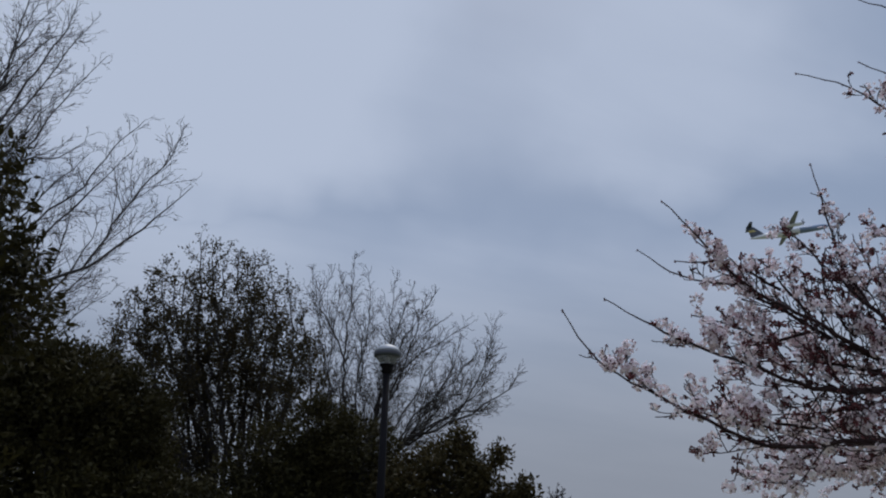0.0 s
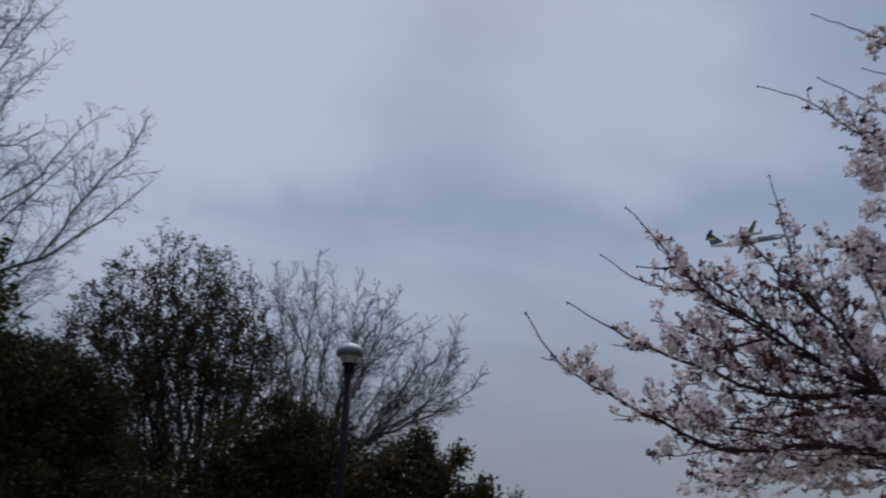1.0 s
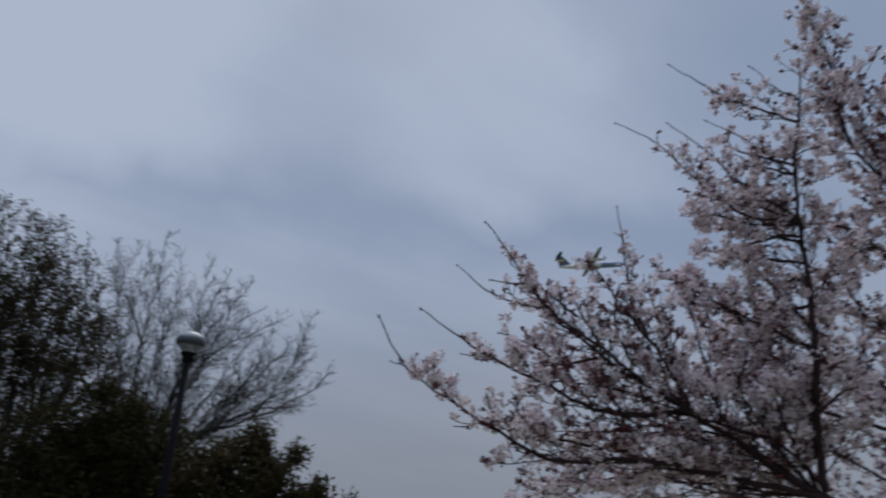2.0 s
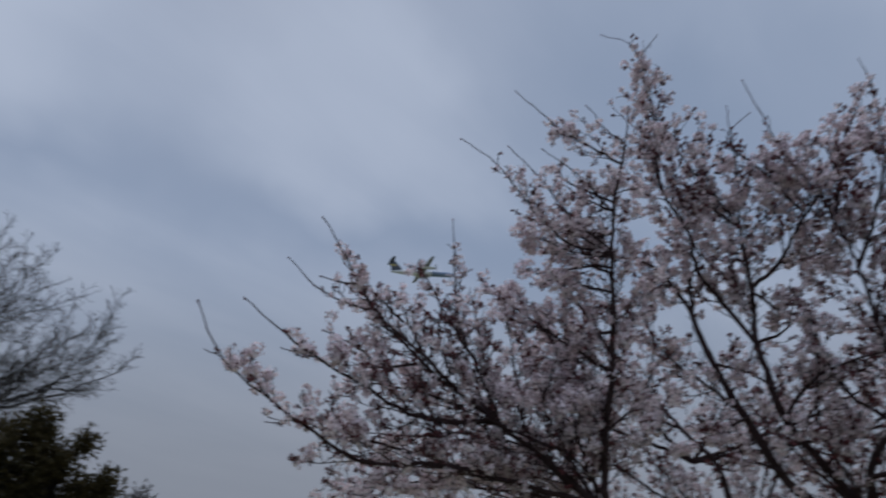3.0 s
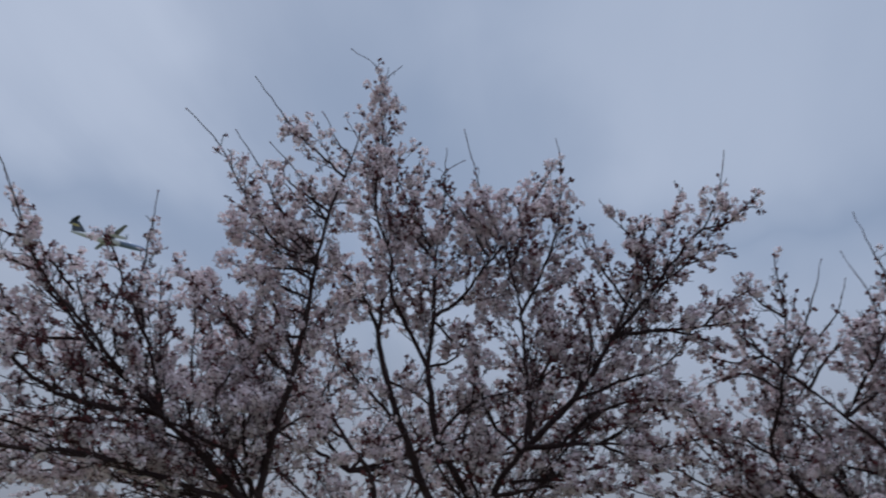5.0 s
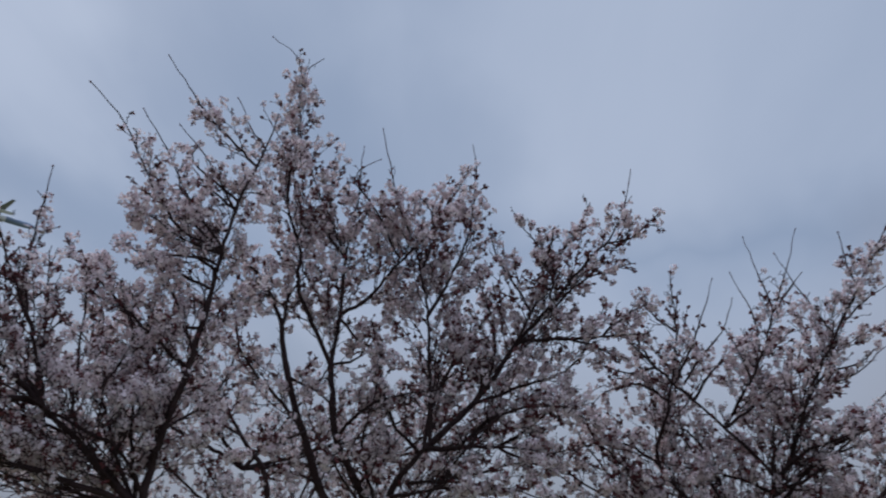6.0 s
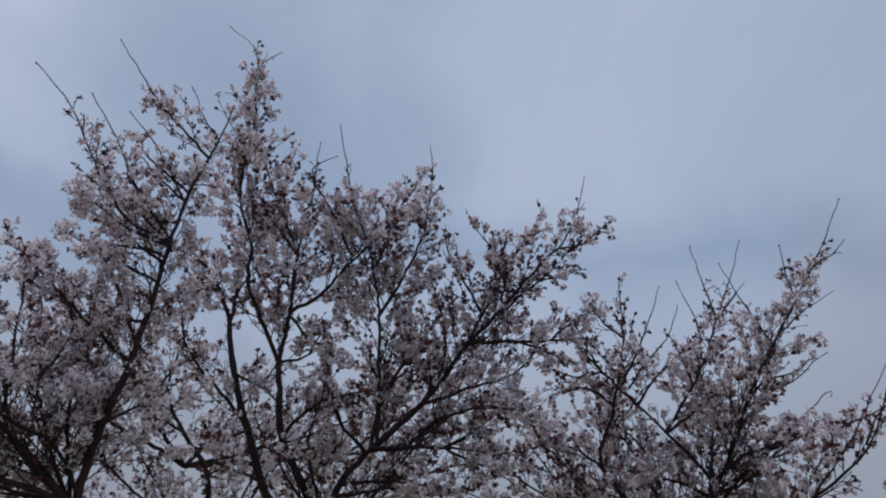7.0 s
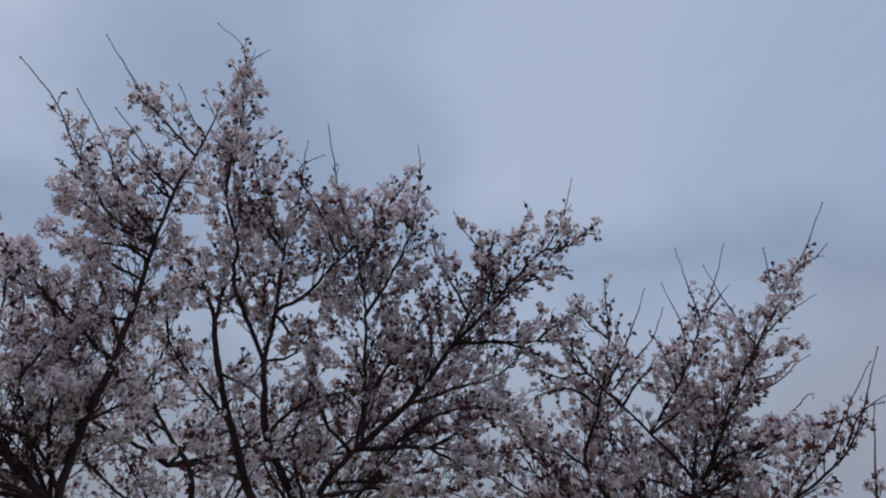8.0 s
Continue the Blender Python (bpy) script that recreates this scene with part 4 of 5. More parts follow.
limb(far, 0.03, 0.005, (8.79, 0.31, 2.02), (8.37, 1.15, 2.32), (7.98, 1.71, 2.79), (7.76, 1.93, 3.12))
limb(far, 0.02, 0.005, (8.33, 1.12, 3.99), (8.08, 1.28, 4.27), (7.87, 1.45, 4.49))
limb(far, 0.02, 0.005, (8.45, 0.88, 4.46), (8.25, 1.10, 4.62), (8.12, 1.14, 4.79))
limb(far, 0.02, 0.005, (8.49, -0.45, 3.61), (8.37, -0.64, 3.84), (8.20, -0.99, 3.92), (8.13, -1.11, 4.02))
limb(far, 0.02, 0.005, (8.50, 0.09, 3.82), (8.33, 0.19, 4.11), (8.19, 0.30, 4.35))
limb(far, 0.02, 0.005, (8.68, -0.64, 3.15), (8.39, -1.04, 3.28), (8.17, -1.29, 3.36), (8.08, -1.37, 3.28))
# cherry tree standing behind the others
limb(back, 0.07, 0.01, (9.19, 6.91, 1.53), (8.88, 6.99, 2.73), (8.54, 7.24, 3.23), (8.19, 7.50, 3.73), (7.82, 7.73, 4.22))
limb(back, 0.03, 0.005, (9.04, 7.11, 2.75), (9.19, 6.92, 3.28), (9.20, 6.90, 3.99))
limb(back, 0.03, 0.005, (8.39, 7.11, 3.20), (7.62, 7.61, 3.66), (7.03, 7.93, 3.90))
limb(back, 0.03, 0.005, (8.11, 7.43, 3.71), (8.40, 7.62, 4.49), (8.62, 7.76, 5.14))
limb(back, 0.04, 0.006, (9.19, 6.91, 1.53), (9.86, 6.72, 2.71), (10.50, 6.36, 3.73), (10.88, 6.15, 4.52))
limb(back, 0.04, 0.006, (9.19, 6.91, 1.53), (8.01, 7.53, 2.43), (7.36, 7.81, 2.76), (6.77, 8.03, 2.93))
limb(back, 0.03, 0.006, (9.19, 6.91, 1.53), (8.08, 7.61, 1.93), (7.23, 8.01, 2.17), (6.45, 8.29, 2.25))
limb(back, 0.03, 0.006, (9.19, 6.91, 1.53), (10.38, 6.21, 2.20), (11.46, 5.30, 2.80), (12.21, 4.46, 3.11))
limb(back, 0.03, 0.006, (8.44, 8.53, 1.47), (7.26, 9.14, 2.39), (5.61, 9.83, 2.34), (4.62, 10.10, 2.33), (4.14, 10.19, 2.32))
limb(back, 0.04, 0.006, (8.82, 7.38, 2.83), (7.42, 8.23, 3.46), (6.57, 8.59, 4.09), (5.89, 8.81, 4.56))
limb(back, 0.04, 0.006, (8.82, 7.38, 2.83), (9.18, 6.93, 3.72), (9.43, 6.58, 4.50), (9.52, 6.45, 5.10))
limb(back, 0.04, 0.006, (8.82, 7.38, 2.83), (10.86, 5.77, 3.39), (12.19, 4.26, 4.12), (13.22, 2.72, 5.13))
limb(back, 0.04, 0.006, (8.82, 7.38, 2.83), (7.85, 7.71, 3.69), (7.33, 7.80, 4.29), (6.80, 7.87, 4.87))
limb(back, 0.04, 0.006, (8.82, 7.38, 2.83), (10.59, 6.16, 3.74), (11.38, 5.47, 4.44), (12.13, 4.69, 5.17))
limb(far, 0.025, 0.005, (8.79, 0.31, 2.02), (8.14, 1.36, 2.71), (7.76, 1.81, 3.19), (7.53, 2.02, 3.52))
limb(far, 0.025, 0.005, (8.54, 1.00, 3.63), (8.33, 1.32, 3.79), (8.14, 1.63, 3.67), (8.00, 1.80, 3.50))
limb(far, 0.025, 0.005, (8.57, 0.75, 3.63), (8.66, 0.55, 3.93), (8.73, 0.34, 4.17), (8.80, 0.07, 4.25))
limb(far, 0.025, 0.005, (8.59, 0.44, 3.31), (8.66, 0.18, 3.52), (8.74, -0.16, 3.81), (8.79, -0.43, 3.96))
limb(far, 0.025, 0.005, (8.79, 0.31, 2.02), (8.53, 0.70, 3.10), (8.42, 1.01, 3.33), (8.29, 1.38, 3.43))
limb(far, 0.025, 0.005, (8.80, 0.02, 2.66), (8.49, -0.44, 2.93), (8.16, -0.88, 3.06), (7.91, -1.17, 3.07))
limb(mid, 0.025, 0.005, (7.32, 2.71, 2.88), (7.30, 2.33, 3.08), (7.23, 1.94, 3.44), (7.17, 1.81, 3.67))
limb(mid, 0.025, 0.005, (7.21, 2.98, 3.34), (7.22, 2.76, 3.83), (7.14, 2.77, 4.35), (7.02, 2.91, 4.74))
limb(mid, 0.02, 0.005, (7.41, 2.08, 4.13), (7.36, 1.61, 3.97), (7.29, 1.25, 3.79))
limb(far, 0.02, 0.005, (8.33, 1.12, 3.99), (8.06, 1.45, 3.88), (7.82, 1.70, 3.92))
limb(mid, 0.02, 0.005, (6.62, 4.49, 4.24), (6.61, 4.13, 3.94), (6.60, 3.77, 3.76))
limb(mid, 0.02, 0.005, (6.59, 4.53, 3.68), (6.84, 4.32, 3.86), (7.04, 4.20, 4.28))
limb(mid, 0.02, 0.005, (7.22, 2.67, 2.87), (7.11, 2.24, 2.64), (6.97, 1.81, 2.47))
limb(far, 0.02, 0.005, (8.52, 1.16, 2.89), (8.24, 1.51, 3.09), (7.98, 1.85, 3.04), (7.72, 2.10, 2.74))
limb(mid, 0.02, 0.005, (6.25, 4.84, 3.46), (6.30, 4.45, 3.28), (6.31, 4.05, 2.98))
limb(back, 0.03, 0.006, (11.13, 5.91, 3.44), (11.68, 5.08, 4.28), (12.36, 3.74, 5.12), (12.63, 3.08, 5.64))
limb(mid, 0.025, 0.005, (7.02, 3.84, 1.82), (6.36, 4.03, 2.42), (6.00, 4.12, 2.68), (5.65, 4.14, 3.04))
limb(mid, 0.025, 0.005, (7.02, 3.84, 1.82), (6.52, 3.91, 2.67), (6.33, 3.74, 3.22), (6.22, 3.63, 3.55))
limb(mid, 0.02, 0.005, (6.41, 4.61, 2.88), (5.92, 4.65, 2.63), (5.48, 4.67, 2.47))
limb(mid, 0.02, 0.005, (6.76, 4.09, 2.36), (6.65, 3.79, 2.58), (6.46, 3.39, 2.90))
limb(mid, 0.02, 0.005, (6.56, 4.40, 2.33), (6.10, 4.52, 2.42), (5.69, 4.57, 2.25))
limb(back, 0.03, 0.006, (9.04, 7.11, 2.75), (9.20, 6.49, 3.12), (9.25, 5.95, 3.73))
limb(back, 0.03, 0.006, (9.19, 6.91, 1.53), (9.17, 6.50, 2.47), (9.15, 6.31, 2.95), (9.07, 6.22, 3.43))
limb(back, 0.03, 0.006, (9.19, 6.91, 1.53), (8.52, 7.36, 2.35), (8.12, 7.59, 2.90), (7.80, 7.75, 3.31))

for one_tree in (near, mid, far, back):
    grow(one_tree)

# ---------------------------------------------------------------- bare and leafing trees
tall = Grown("bare_tree", (-10.89, 14.61, 0), 21, BARE, "tall leafless tree with fine rising twigs", "tree")
fan = Grown("bare_tree", (-2.52, 24.06, 0), 22, FAN, "leafless tree with a wide fan of fine branches", "tree")
stem = Grown("leafing_tree", (-5.71, 20.28, 0), 23, STEM, "tree of many upright stems with small young leaves", "tree")
trunk(tall, (-10.89, 14.61, 0), (-10.79, 14.41, 2.24), 0.3, 0.2)
trunk(fan, (-2.52, 24.06, 0), (-2.62, 23.86, 2.10), 0.28, 0.16)
trunk(stem, (-5.71, 20.28, 0), (-5.81, 20.18, 0.62), 0.3, 0.25)
# tall bare tree
limb(tall, 0.12, 0.008, (-10.79, 14.41, 2.24), (-10.14, 14.09, 4.75), (-9.45, 14.14, 6.10), (-8.75, 14.34, 6.56), (-8.00, 14.54, 6.98), (-6.98, 14.72, 8.00), (-6.02, 14.83, 9.11))
limb(tall, 0.04, 0.006, (-8.24, 14.87, 7.07), (-7.84, 15.09, 8.24), (-7.43, 15.29, 9.32), (-6.96, 15.51, 10.31), (-6.74, 15.61, 11.38))
limb(tall, 0.07, 0.006, (-10.58, 14.56, 3.91), (-9.83, 14.56, 6.64), (-9.33, 14.72, 7.40), (-9.01, 14.79, 8.18), (-8.56, 14.92, 8.90), (-7.73, 15.14, 10.30))
limb(tall, 0.06, 0.006, (-10.60, 14.55, 4.86), (-10.16, 14.86, 7.29), (-9.67, 15.18, 8.40), (-9.00, 15.59, 9.55), (-8.60, 15.81, 10.73), (-8.04, 16.10, 11.83))
limb(tall, 0.06, 0.006, (-10.77, 14.42, 4.12), (-10.72, 14.72, 7.79), (-10.50, 14.99, 9.55), (-10.31, 15.19, 10.70), (-10.01, 15.46, 11.98), (-9.37, 15.95, 13.80))
limb(tall, 0.06, 0.006, (-10.98, 14.27, 4.79), (-11.17, 14.70, 9.09), (-11.04, 14.98, 10.65), (-10.66, 15.44, 12.31), (-10.39, 15.77, 13.84), (-9.96, 16.18, 15.41))
limb(tall, 0.07, 0.008, (-11.12, 14.15, 4.77), (-11.09, 14.18, 9.56), (-10.86, 14.35, 11.47), (-10.83, 14.37, 13.11), (-10.80, 14.40, 15.16))
limb(tall, 0.05, 0.006, (-10.97, 14.27, 8.87), (-10.57, 14.35, 10.82), (-10.23, 14.46, 12.13), (-9.78, 14.62, 13.67), (-9.65, 14.60, 14.96))
limb(tall, 0.05, 0.006, (-10.55, 14.59, 4.15), (-9.97, 15.35, 5.29), (-9.69, 15.74, 6.20), (-9.37, 16.14, 7.19), (-9.06, 16.56, 8.57), (-9.17, 16.64, 9.50))
limb(tall, 0.05, 0.006, (-10.50, 14.62, 3.92), (-9.15, 14.98, 4.83), (-8.70, 15.02, 5.47), (-8.32, 15.06, 6.00), (-7.65, 15.18, 6.58))
limb(tall, 0.04, 0.006, (-10.79, 14.41, 9.39), (-9.76, 14.54, 9.77), (-9.27, 14.61, 9.83), (-8.67, 14.62, 10.25))
limb(tall, 0.04, 0.006, (-11.07, 14.20, 9.42), (-11.17, 14.85, 12.77), (-11.07, 15.18, 14.13), (-10.81, 15.63, 15.49))
limb(tall, 0.05, 0.006, (-10.50, 14.62, 3.92), (-10.11, 14.89, 5.95), (-9.52, 15.28, 6.88), (-9.17, 15.49, 7.82), (-9.19, 15.48, 9.33))
limb(tall, 0.05, 0.006, (-10.98, 14.27, 4.79), (-10.85, 14.36, 8.20), (-10.49, 14.63, 9.81), (-10.17, 14.85, 10.90), (-9.72, 15.15, 12.11))
limb(tall, 0.05, 0.006, (-10.55, 14.59, 4.15), (-9.67, 15.18, 5.51), (-9.24, 15.45, 6.39), (-8.73, 15.74, 7.05), (-8.43, 15.90, 7.99))
limb(tall, 0.05, 0.006, (-10.85, 14.37, 5.80), (-10.61, 14.28, 8.44), (-10.26, 14.39, 9.98), (-9.82, 14.58, 11.21), (-9.27, 14.84, 12.07))
limb(tall, 0.05, 0.006, (-11.09, 14.18, 6.25), (-11.25, 14.36, 10.28), (-11.10, 14.62, 12.42), (-10.98, 14.80, 14.00), (-10.84, 14.99, 15.71))
limb(tall, 0.05, 0.006, (-11.14, 14.14, 7.01), (-11.04, 14.21, 10.34), (-10.68, 14.49, 12.16), (-10.26, 14.79, 13.44), (-9.55, 15.26, 14.00))
limb(tall, 0.04, 0.006, (-10.67, 14.50, 7.15), (-10.03, 14.95, 8.18), (-9.62, 15.22, 9.36), (-9.28, 15.42, 9.94), (-9.03, 15.57, 10.51))
# bare tree with a wide fan
limb(fan, 0.1, 0.006, (-2.62, 23.86, 2.10), (-1.56, 23.65, 3.92), (0.30, 23.42, 4.79), (1.23, 23.25, 5.23), (2.17, 23.02, 5.84), (2.74, 22.84, 6.55))
limb(fan, 0.05, 0.005, (0.21, 23.60, 4.76), (1.07, 23.53, 6.12), (1.60, 23.47, 7.38), (1.81, 23.43, 8.27))
limb(fan, 0.08, 0.006, (-2.62, 23.86, 2.10), (-2.15, 23.72, 4.65), (-1.24, 23.64, 6.73), (-0.47, 23.60, 7.35), (1.03, 23.48, 8.24))
limb(fan, 0.07, 0.006, (-2.62, 23.86, 2.10), (-2.39, 24.08, 5.07), (-1.59, 24.29, 7.48), (-1.01, 24.39, 8.55), (-0.13, 24.50, 9.88))
limb(fan, 0.06, 0.006, (-2.62, 23.86, 2.10), (-2.17, 23.90, 5.81), (-1.68, 23.94, 7.80), (-1.34, 23.96, 8.95), (-1.01, 23.98, 9.88))
limb(fan, 0.08, 0.006, (-2.62, 23.86, 2.10), (-3.31, 23.77, 5.22), (-3.43, 23.75, 7.35), (-3.28, 23.77, 9.21), (-3.25, 23.78, 11.04))
limb(fan, 0.06, 0.006, (-2.62, 23.86, 2.10), (-2.97, 23.82, 5.79), (-2.67, 23.85, 7.98), (-2.63, 23.86, 9.45), (-2.73, 23.84, 10.31))
limb(fan, 0.06, 0.006, (-2.62, 23.86, 2.10), (-3.74, 24.10, 5.08), (-4.44, 24.31, 7.89), (-4.69, 24.40, 9.19), (-4.94, 24.51, 10.74))
limb(fan, 0.05, 0.006, (-3.37, 23.76, 6.95), (-4.26, 24.11, 8.68), (-4.50, 24.20, 9.13), (-4.11, 24.66, 10.73))
limb(fan, 0.06, 0.006, (-2.47, 23.87, 2.87), (-1.20, 23.58, 4.82), (-0.08, 23.36, 5.90), (0.88, 23.13, 6.81), (1.45, 22.95, 7.54))
limb(fan, 0.05, 0.006, (-1.76, 23.94, 3.77), (-0.45, 23.60, 4.73), (0.30, 23.40, 5.07), (1.95, 22.92, 5.27))
limb(fan, 0.05, 0.006, (-2.35, 23.88, 4.67), (-1.86, 24.12, 6.63), (-1.91, 24.26, 8.30), (-1.77, 24.44, 10.26))
limb(fan, 0.05, 0.006, (-2.62, 23.86, 2.10), (-2.46, 24.19, 4.34), (-2.06, 24.47, 6.11), (-0.91, 24.81, 8.03), (0.23, 25.00, 8.94))
limb(fan, 0.05, 0.006, (-2.62, 23.86, 2.10), (-3.45, 23.75, 4.29), (-3.93, 23.68, 6.15), (-3.86, 23.69, 8.14), (-3.66, 23.72, 9.83))
limb(fan, 0.05, 0.006, (-2.62, 23.86, 2.10), (-2.53, 23.87, 4.30), (-2.79, 23.84, 6.18), (-2.87, 23.83, 7.97), (-3.78, 23.70, 10.26))
limb(fan, 0.05, 0.006, (-2.29, 23.89, 3.05), (-1.20, 23.80, 4.29), (-0.27, 23.70, 5.20), (0.59, 23.58, 5.94), (1.27, 23.47, 6.49))
limb(fan, 0.05, 0.006, (-1.58, 23.95, 3.95), (-0.46, 24.00, 5.44), (0.32, 24.00, 6.80), (0.62, 23.99, 8.02))
limb(fan, 0.05, 0.006, (-1.96, 23.92, 4.31), (-1.05, 23.98, 5.82), (-0.28, 24.00, 7.20), (0.32, 24.00, 7.81))
limb(fan, 0.05, 0.006, (-1.21, 23.97, 4.13), (0.11, 23.61, 5.01), (1.06, 23.30, 5.70), (1.81, 22.93, 6.76))
limb(fan, 0.05, 0.006, (-1.82, 23.93, 5.81), (-1.26, 23.97, 7.00), (-0.79, 23.99, 8.64), (-0.65, 23.99, 9.28))
# leafing tree of many upright stems
limb(stem, 0.12, 0.008, (-5.81, 20.18, 0.62), (-6.56, 19.95, 4.16), (-7.12, 19.76, 6.71), (-7.26, 19.70, 8.43), (-7.44, 19.64, 9.99))
limb(stem, 0.1, 0.008, (-5.81, 20.18, 0.62), (-6.14, 19.63, 4.12), (-6.40, 19.25, 6.57), (-6.68, 18.96, 8.17), (-6.71, 18.84, 9.18))
limb(stem, 0.1, 0.008, (-5.81, 20.18, 0.62), (-6.00, 20.33, 3.89), (-6.35, 20.36, 6.18), (-6.33, 20.46, 7.96), (-6.51, 20.49, 9.79))
limb(stem, 0.1, 0.008, (-5.81, 20.18, 0.62), (-5.64, 20.23, 3.73), (-5.73, 20.20, 6.14), (-5.73, 20.20, 7.88), (-5.85, 20.17, 9.43))
limb(stem, 0.09, 0.008, (-5.81, 20.18, 0.62), (-5.13, 20.16, 3.57), (-4.97, 20.08, 5.45), (-4.93, 20.00, 7.11), (-5.26, 19.81, 8.92))
limb(stem, 0.09, 0.008, (-5.81, 20.18, 0.62), (-4.93, 20.80, 3.32), (-4.67, 21.10, 5.31), (-4.69, 21.28, 7.11), (-5.10, 21.40, 9.22))
limb(stem, 0.09, 0.008, (-5.81, 20.18, 0.62), (-6.93, 19.82, 3.68), (-7.62, 19.57, 5.83), (-8.09, 19.38, 7.28), (-8.33, 19.28, 8.85))
limb(stem, 0.08, 0.008, (-5.81, 20.18, 0.62), (-7.18, 19.28, 3.48), (-7.85, 18.76, 5.19), (-8.35, 18.34, 6.49), (-8.46, 18.12, 7.71))
limb(stem, 0.08, 0.008, (-5.81, 20.18, 0.62), (-7.68, 19.98, 3.10), (-8.81, 19.79, 4.76), (-9.40, 19.70, 6.03), (-9.58, 19.80, 7.49))
limb(stem, 0.08, 0.008, (-5.81, 20.18, 0.62), (-6.95, 20.27, 3.89), (-7.60, 20.32, 6.17), (-7.94, 20.35, 7.57), (-8.05, 20.47, 9.08))
limb(stem, 0.07, 0.008, (-5.81, 20.18, 0.62), (-7.63, 19.57, 2.78), (-8.71, 19.11, 4.05), (-9.30, 18.83, 5.06), (-9.61, 18.67, 6.26))
limb(stem, 0.08, 0.008, (-5.81, 20.18, 0.62), (-4.74, 20.84, 2.86), (-4.11, 21.19, 4.32), (-4.15, 21.41, 6.24), (-4.53, 21.53, 7.91))
limb(stem, 0.08, 0.008, (-5.81, 20.18, 0.62), (-6.44, 19.57, 3.51), (-6.85, 19.19, 5.28), (-7.48, 18.69, 7.08), (-7.55, 18.52, 8.19))
limb(stem, 0.08, 0.008, (-5.81, 20.18, 0.62), (-6.26, 19.62, 3.81), (-6.54, 19.27, 5.93), (-6.37, 19.13, 7.54), (-6.40, 18.95, 9.04))
limb(stem, 0.08, 0.008, (-5.81, 20.18, 0.62), (-5.87, 20.55, 3.61), (-6.05, 20.72, 5.58), (-6.08, 20.94, 7.74), (-6.41, 21.05, 9.87))
limb(stem, 0.08, 0.008, (-5.81, 20.18, 0.62), (-5.41, 20.69, 3.46), (-5.42, 20.93, 5.45), (-5.54, 21.09, 7.24), (-5.84, 21.21, 9.15))
limb(stem, 0.07, 0.008, (-5.81, 20.18, 0.62), (-7.02, 19.39, 3.20), (-7.63, 18.90, 4.92), (-8.06, 18.51, 6.38), (-8.20, 18.24, 7.92))
limb(stem, 0.07, 0.008, (-5.81, 20.18, 0.62), (-7.24, 19.27, 2.90), (-7.98, 18.71, 4.29), (-8.54, 18.22, 5.69), (-8.84, 17.94, 6.39))
limb(stem, 0.07, 0.008, (-5.81, 20.18, 0.62), (-4.98, 20.40, 3.13), (-4.65, 20.48, 4.55), (-4.19, 20.58, 5.88), (-4.11, 20.59, 6.93))
limb(stem, 0.07, 0.008, (-5.81, 20.18, 0.62), (-6.91, 19.57, 3.07), (-7.44, 19.24, 4.37), (-7.99, 18.88, 5.84), (-8.66, 18.47, 6.69))
limb(stem, 0.07, 0.008, (-5.81, 20.18, 0.62), (-6.68, 20.09, 3.56), (-7.25, 19.98, 5.11), (-7.55, 19.95, 6.76), (-7.52, 20.03, 8.18))
limb(stem, 0.07, 0.008, (-5.81, 20.18, 0.62), (-5.99, 19.86, 3.54), (-6.19, 19.67, 5.05), (-6.22, 19.56, 6.32), (-6.22, 19.43, 7.98))
limb(stem, 0.07, 0.008, (-5.81, 20.18, 0.62), (-5.52, 20.00, 3.25), (-5.40, 19.92, 4.47), (-5.13, 19.85, 6.06), (-4.74, 19.84, 7.24))
limb(stem, 0.07, 0.008, (-5.81, 20.18, 0.62), (-7.37, 20.11, 2.81), (-8.27, 19.98, 3.85), (-9.06, 19.87, 5.09), (-9.73, 19.73, 6.03))
limb(stem, 0.07, 0.008, (-5.81, 20.18, 0.62), (-5.43, 20.29, 3.12), (-4.92, 20.42, 4.06), (-4.38, 20.54, 5.21), (-3.88, 20.64, 6.07))

for one_tree in (tall, fan, stem):
    grow(one_tree)

# ---------------------------------------------------------------- far trees
FAR_BARE = dict(BARE, step=0.8, thinnest=0.03, knots=0.05,
                side=dict(BARE["side"], gap=0.28, length=(1.2, 2.4), thick=0.3, radius=0.05, end=0.03),
                twig=dict(BARE["twig"], gap=0.3, length=(0.6, 1.2), thick=0.3, radius=0.04, end=0.03),
                spray=dict(BARE["spray"], gap=0.25, length=(0.3, 0.7), pieces=1, thick=0.3, radius=0.03, end=0.03), leaf_gap=0.6, leaf=(0.12, 0.2))
distant = Grown("bare_tree", (18.3, 118.6, 0), 24, FAR_BARE, "small distant leafless tree in grey haze", "tree")
trunk(distant, (18.3, 118.6, 0), (18.3, 118.6, 2.2), 0.25, 0.2)
for lean, tip in ((-2.4, 6.3), (-1.2, 7.4), (0.1, 7.9), (1.2, 7.3), (2.3, 6.2)):
    limb(distant, 0.14, 0.03, (18.3, 118.6, 2.2), (18.3 + lean * 0.4, 118.6 - lean * 0.2, 4.3), (18.3 + lean, 118.6 + lean * 0.4, tip))
grow(distant)

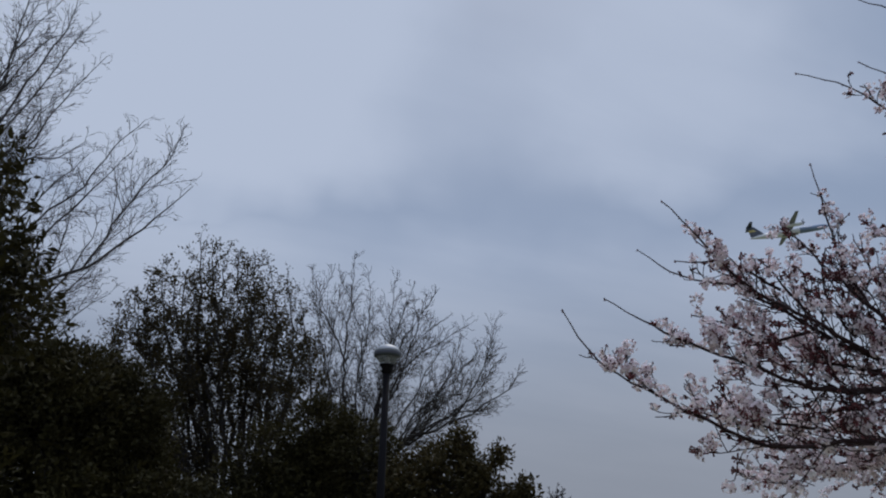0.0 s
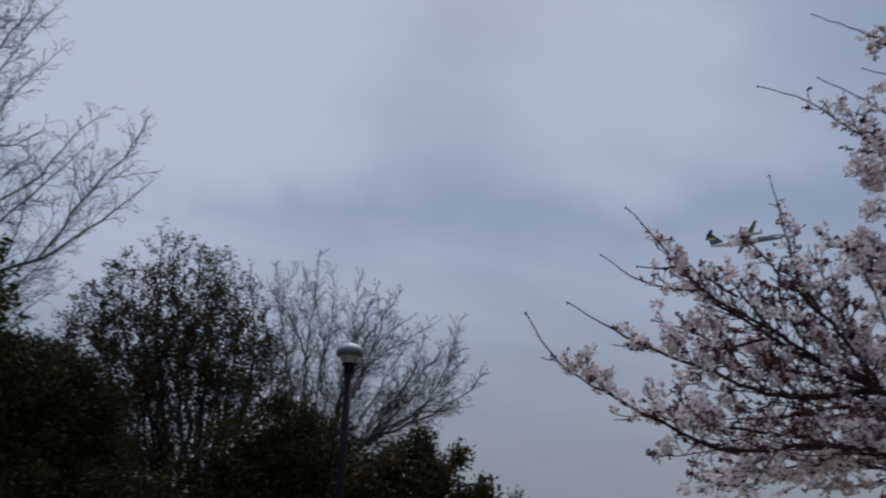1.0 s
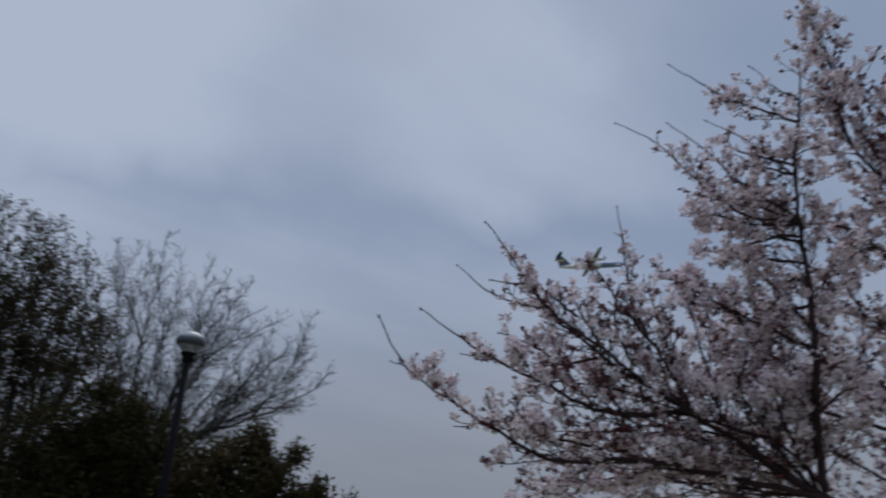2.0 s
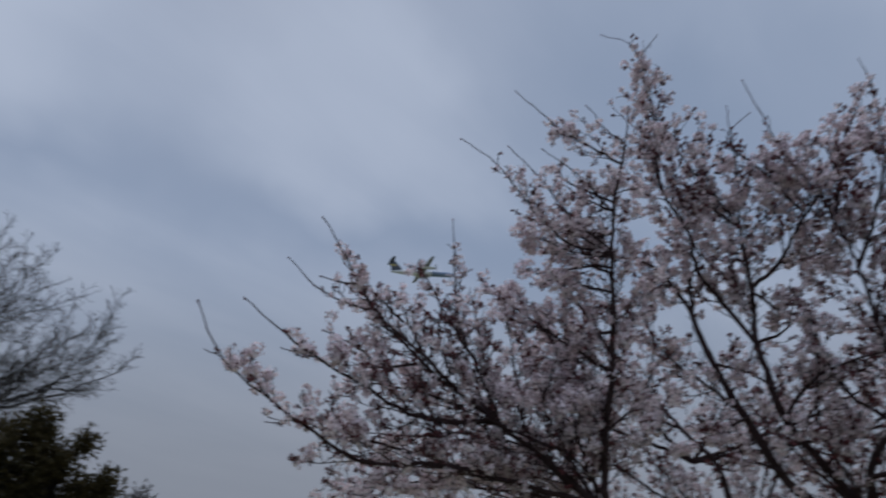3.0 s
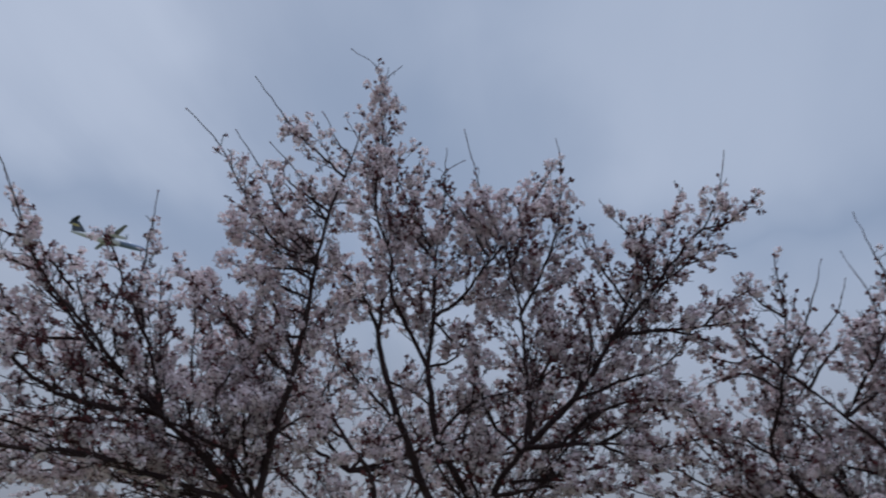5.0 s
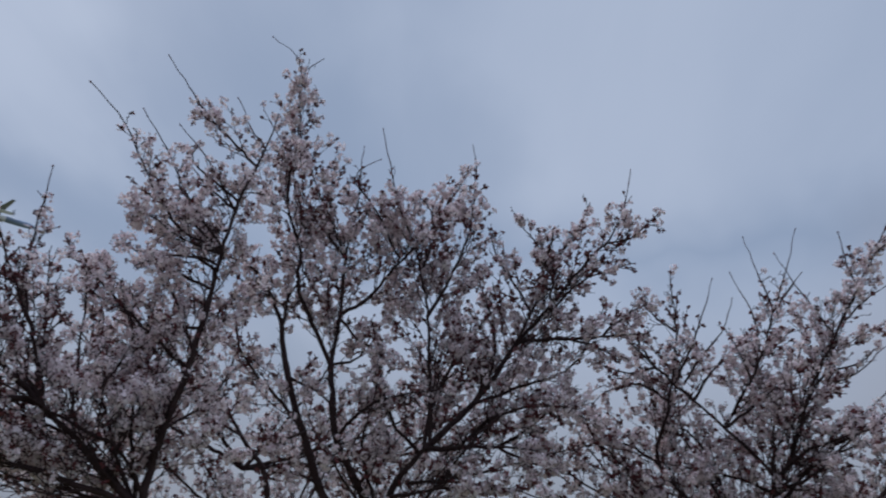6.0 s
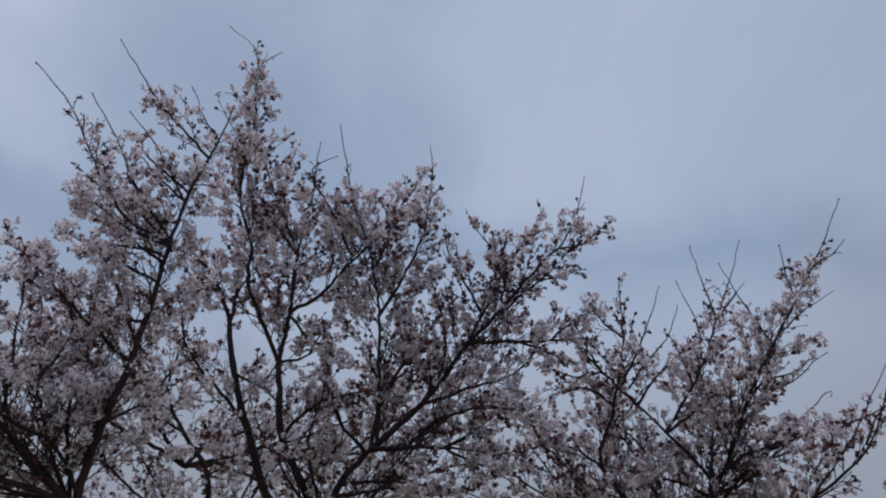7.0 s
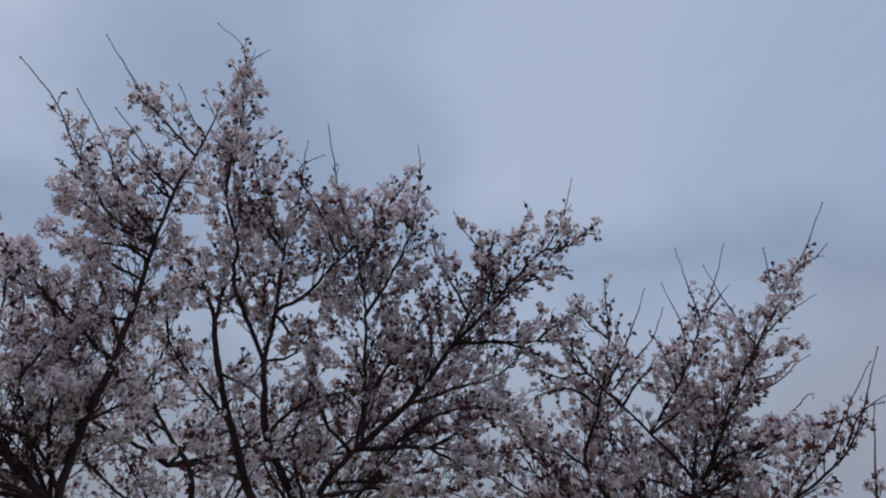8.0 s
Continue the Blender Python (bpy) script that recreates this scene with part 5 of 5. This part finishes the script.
# ---------------------------------------------------------------- evergreens
evergreen("shrub", (0.3, 16.2, 0), 2.4, 31,
          [(0.05, 16.2, 2.25, 0.90, 1.22, 210), (0.85, 16.0, 2.05, 0.62, 0.95, 110), (-0.85, 16.3, 2.1, 0.85, 1.05, 170), (1.45, 15.9, 1.75, 0.40, 0.62, 60),
           (1.20, 15.95, 3.05, 0.16, 0.20, 10), (1.78, 15.9, 2.30, 0.24, 0.20, 18), (0.45, 16.1, 3.35, 0.25, 0.25, 18), (0.2, 16.2, 0.9, 1.6, 0.9, 120)], 0.13, 30, "rounded dark russet green shrub beside the lamp post", skin=RUSSET_LEAF)
evergreen("shrub", (-3.3, 16.8, 0), 3.2, 32,
          [(-3.2, 16.7, 2.3, 1.25, 1.05, 130), (-2.0, 16.9, 2.75, 1.05, 1.30, 260), (-4.4, 16.6, 2.1, 1.15, 1.05, 75), (-2.85, 16.8, 2.75, 0.75, 1.0, 130), (-3.55, 16.8, 2.6, 0.65, 0.9, 70), (-3.0, 16.8, 3.50, 0.80, 0.95, 120), (-4.15, 16.7, 3.0, 0.80, 0.90, 60), (-3.0, 16.8, 1.2, 2.2, 1.1, 130)],
          0.125, 34, "broad dark evergreen shrub under the bare trees")
evergreen("shrub", (-5.6, 15.2, 0), 2.4, 35,
          [(-5.3, 15.2, 1.7, 1.1, 1.0, 70), (-6.3, 15.0, 2.1, 1.1, 1.2, 90), (-4.5, 15.4, 1.5, 0.9, 0.9, 60), (-7.0, 14.8, 2.3, 1.0, 1.4, 130)], 0.125, 30, "low dark evergreen shrub under a leafing tree")
evergreen("evergreen_tree", (-6.8, 11.7, 0), 3.4, 33,
          [(-6.7, 11.6, 3.0, 1.40, 1.35, 460), (-5.7, 12.5, 2.9, 0.95, 1.20, 280), (-7.8, 11.1, 3.5, 1.30, 1.40, 360), (-6.5, 11.9, 3.75, 0.90, 0.90, 150), (-5.6, 12.4, 3.4, 0.65, 0.85, 80), (-6.3, 12.0, 1.5, 1.9, 1.2, 220)],
          0.115, 36, "dense dark evergreen tree of broad leaves")
evergreen("evergreen_tree", (-5.9, 7.2, 0), 5.2, 34,
          [(-5.38, 7.25, 5.55, 0.30, 0.42, 18), (-5.32, 7.30, 5.00, 0.40, 0.50, 34), (-5.20, 7.40, 4.40, 0.45, 0.48, 44), (-5.00, 7.50, 3.80, 0.58, 0.52, 70),
           (-5.9, 7.2, 3.2, 1.0, 0.9, 220), (-5.8, 7.3, 2.0, 1.1, 1.0, 220)], 0.145, 18, "evergreen tree with large drooping glossy leaves", leaf_near=True)
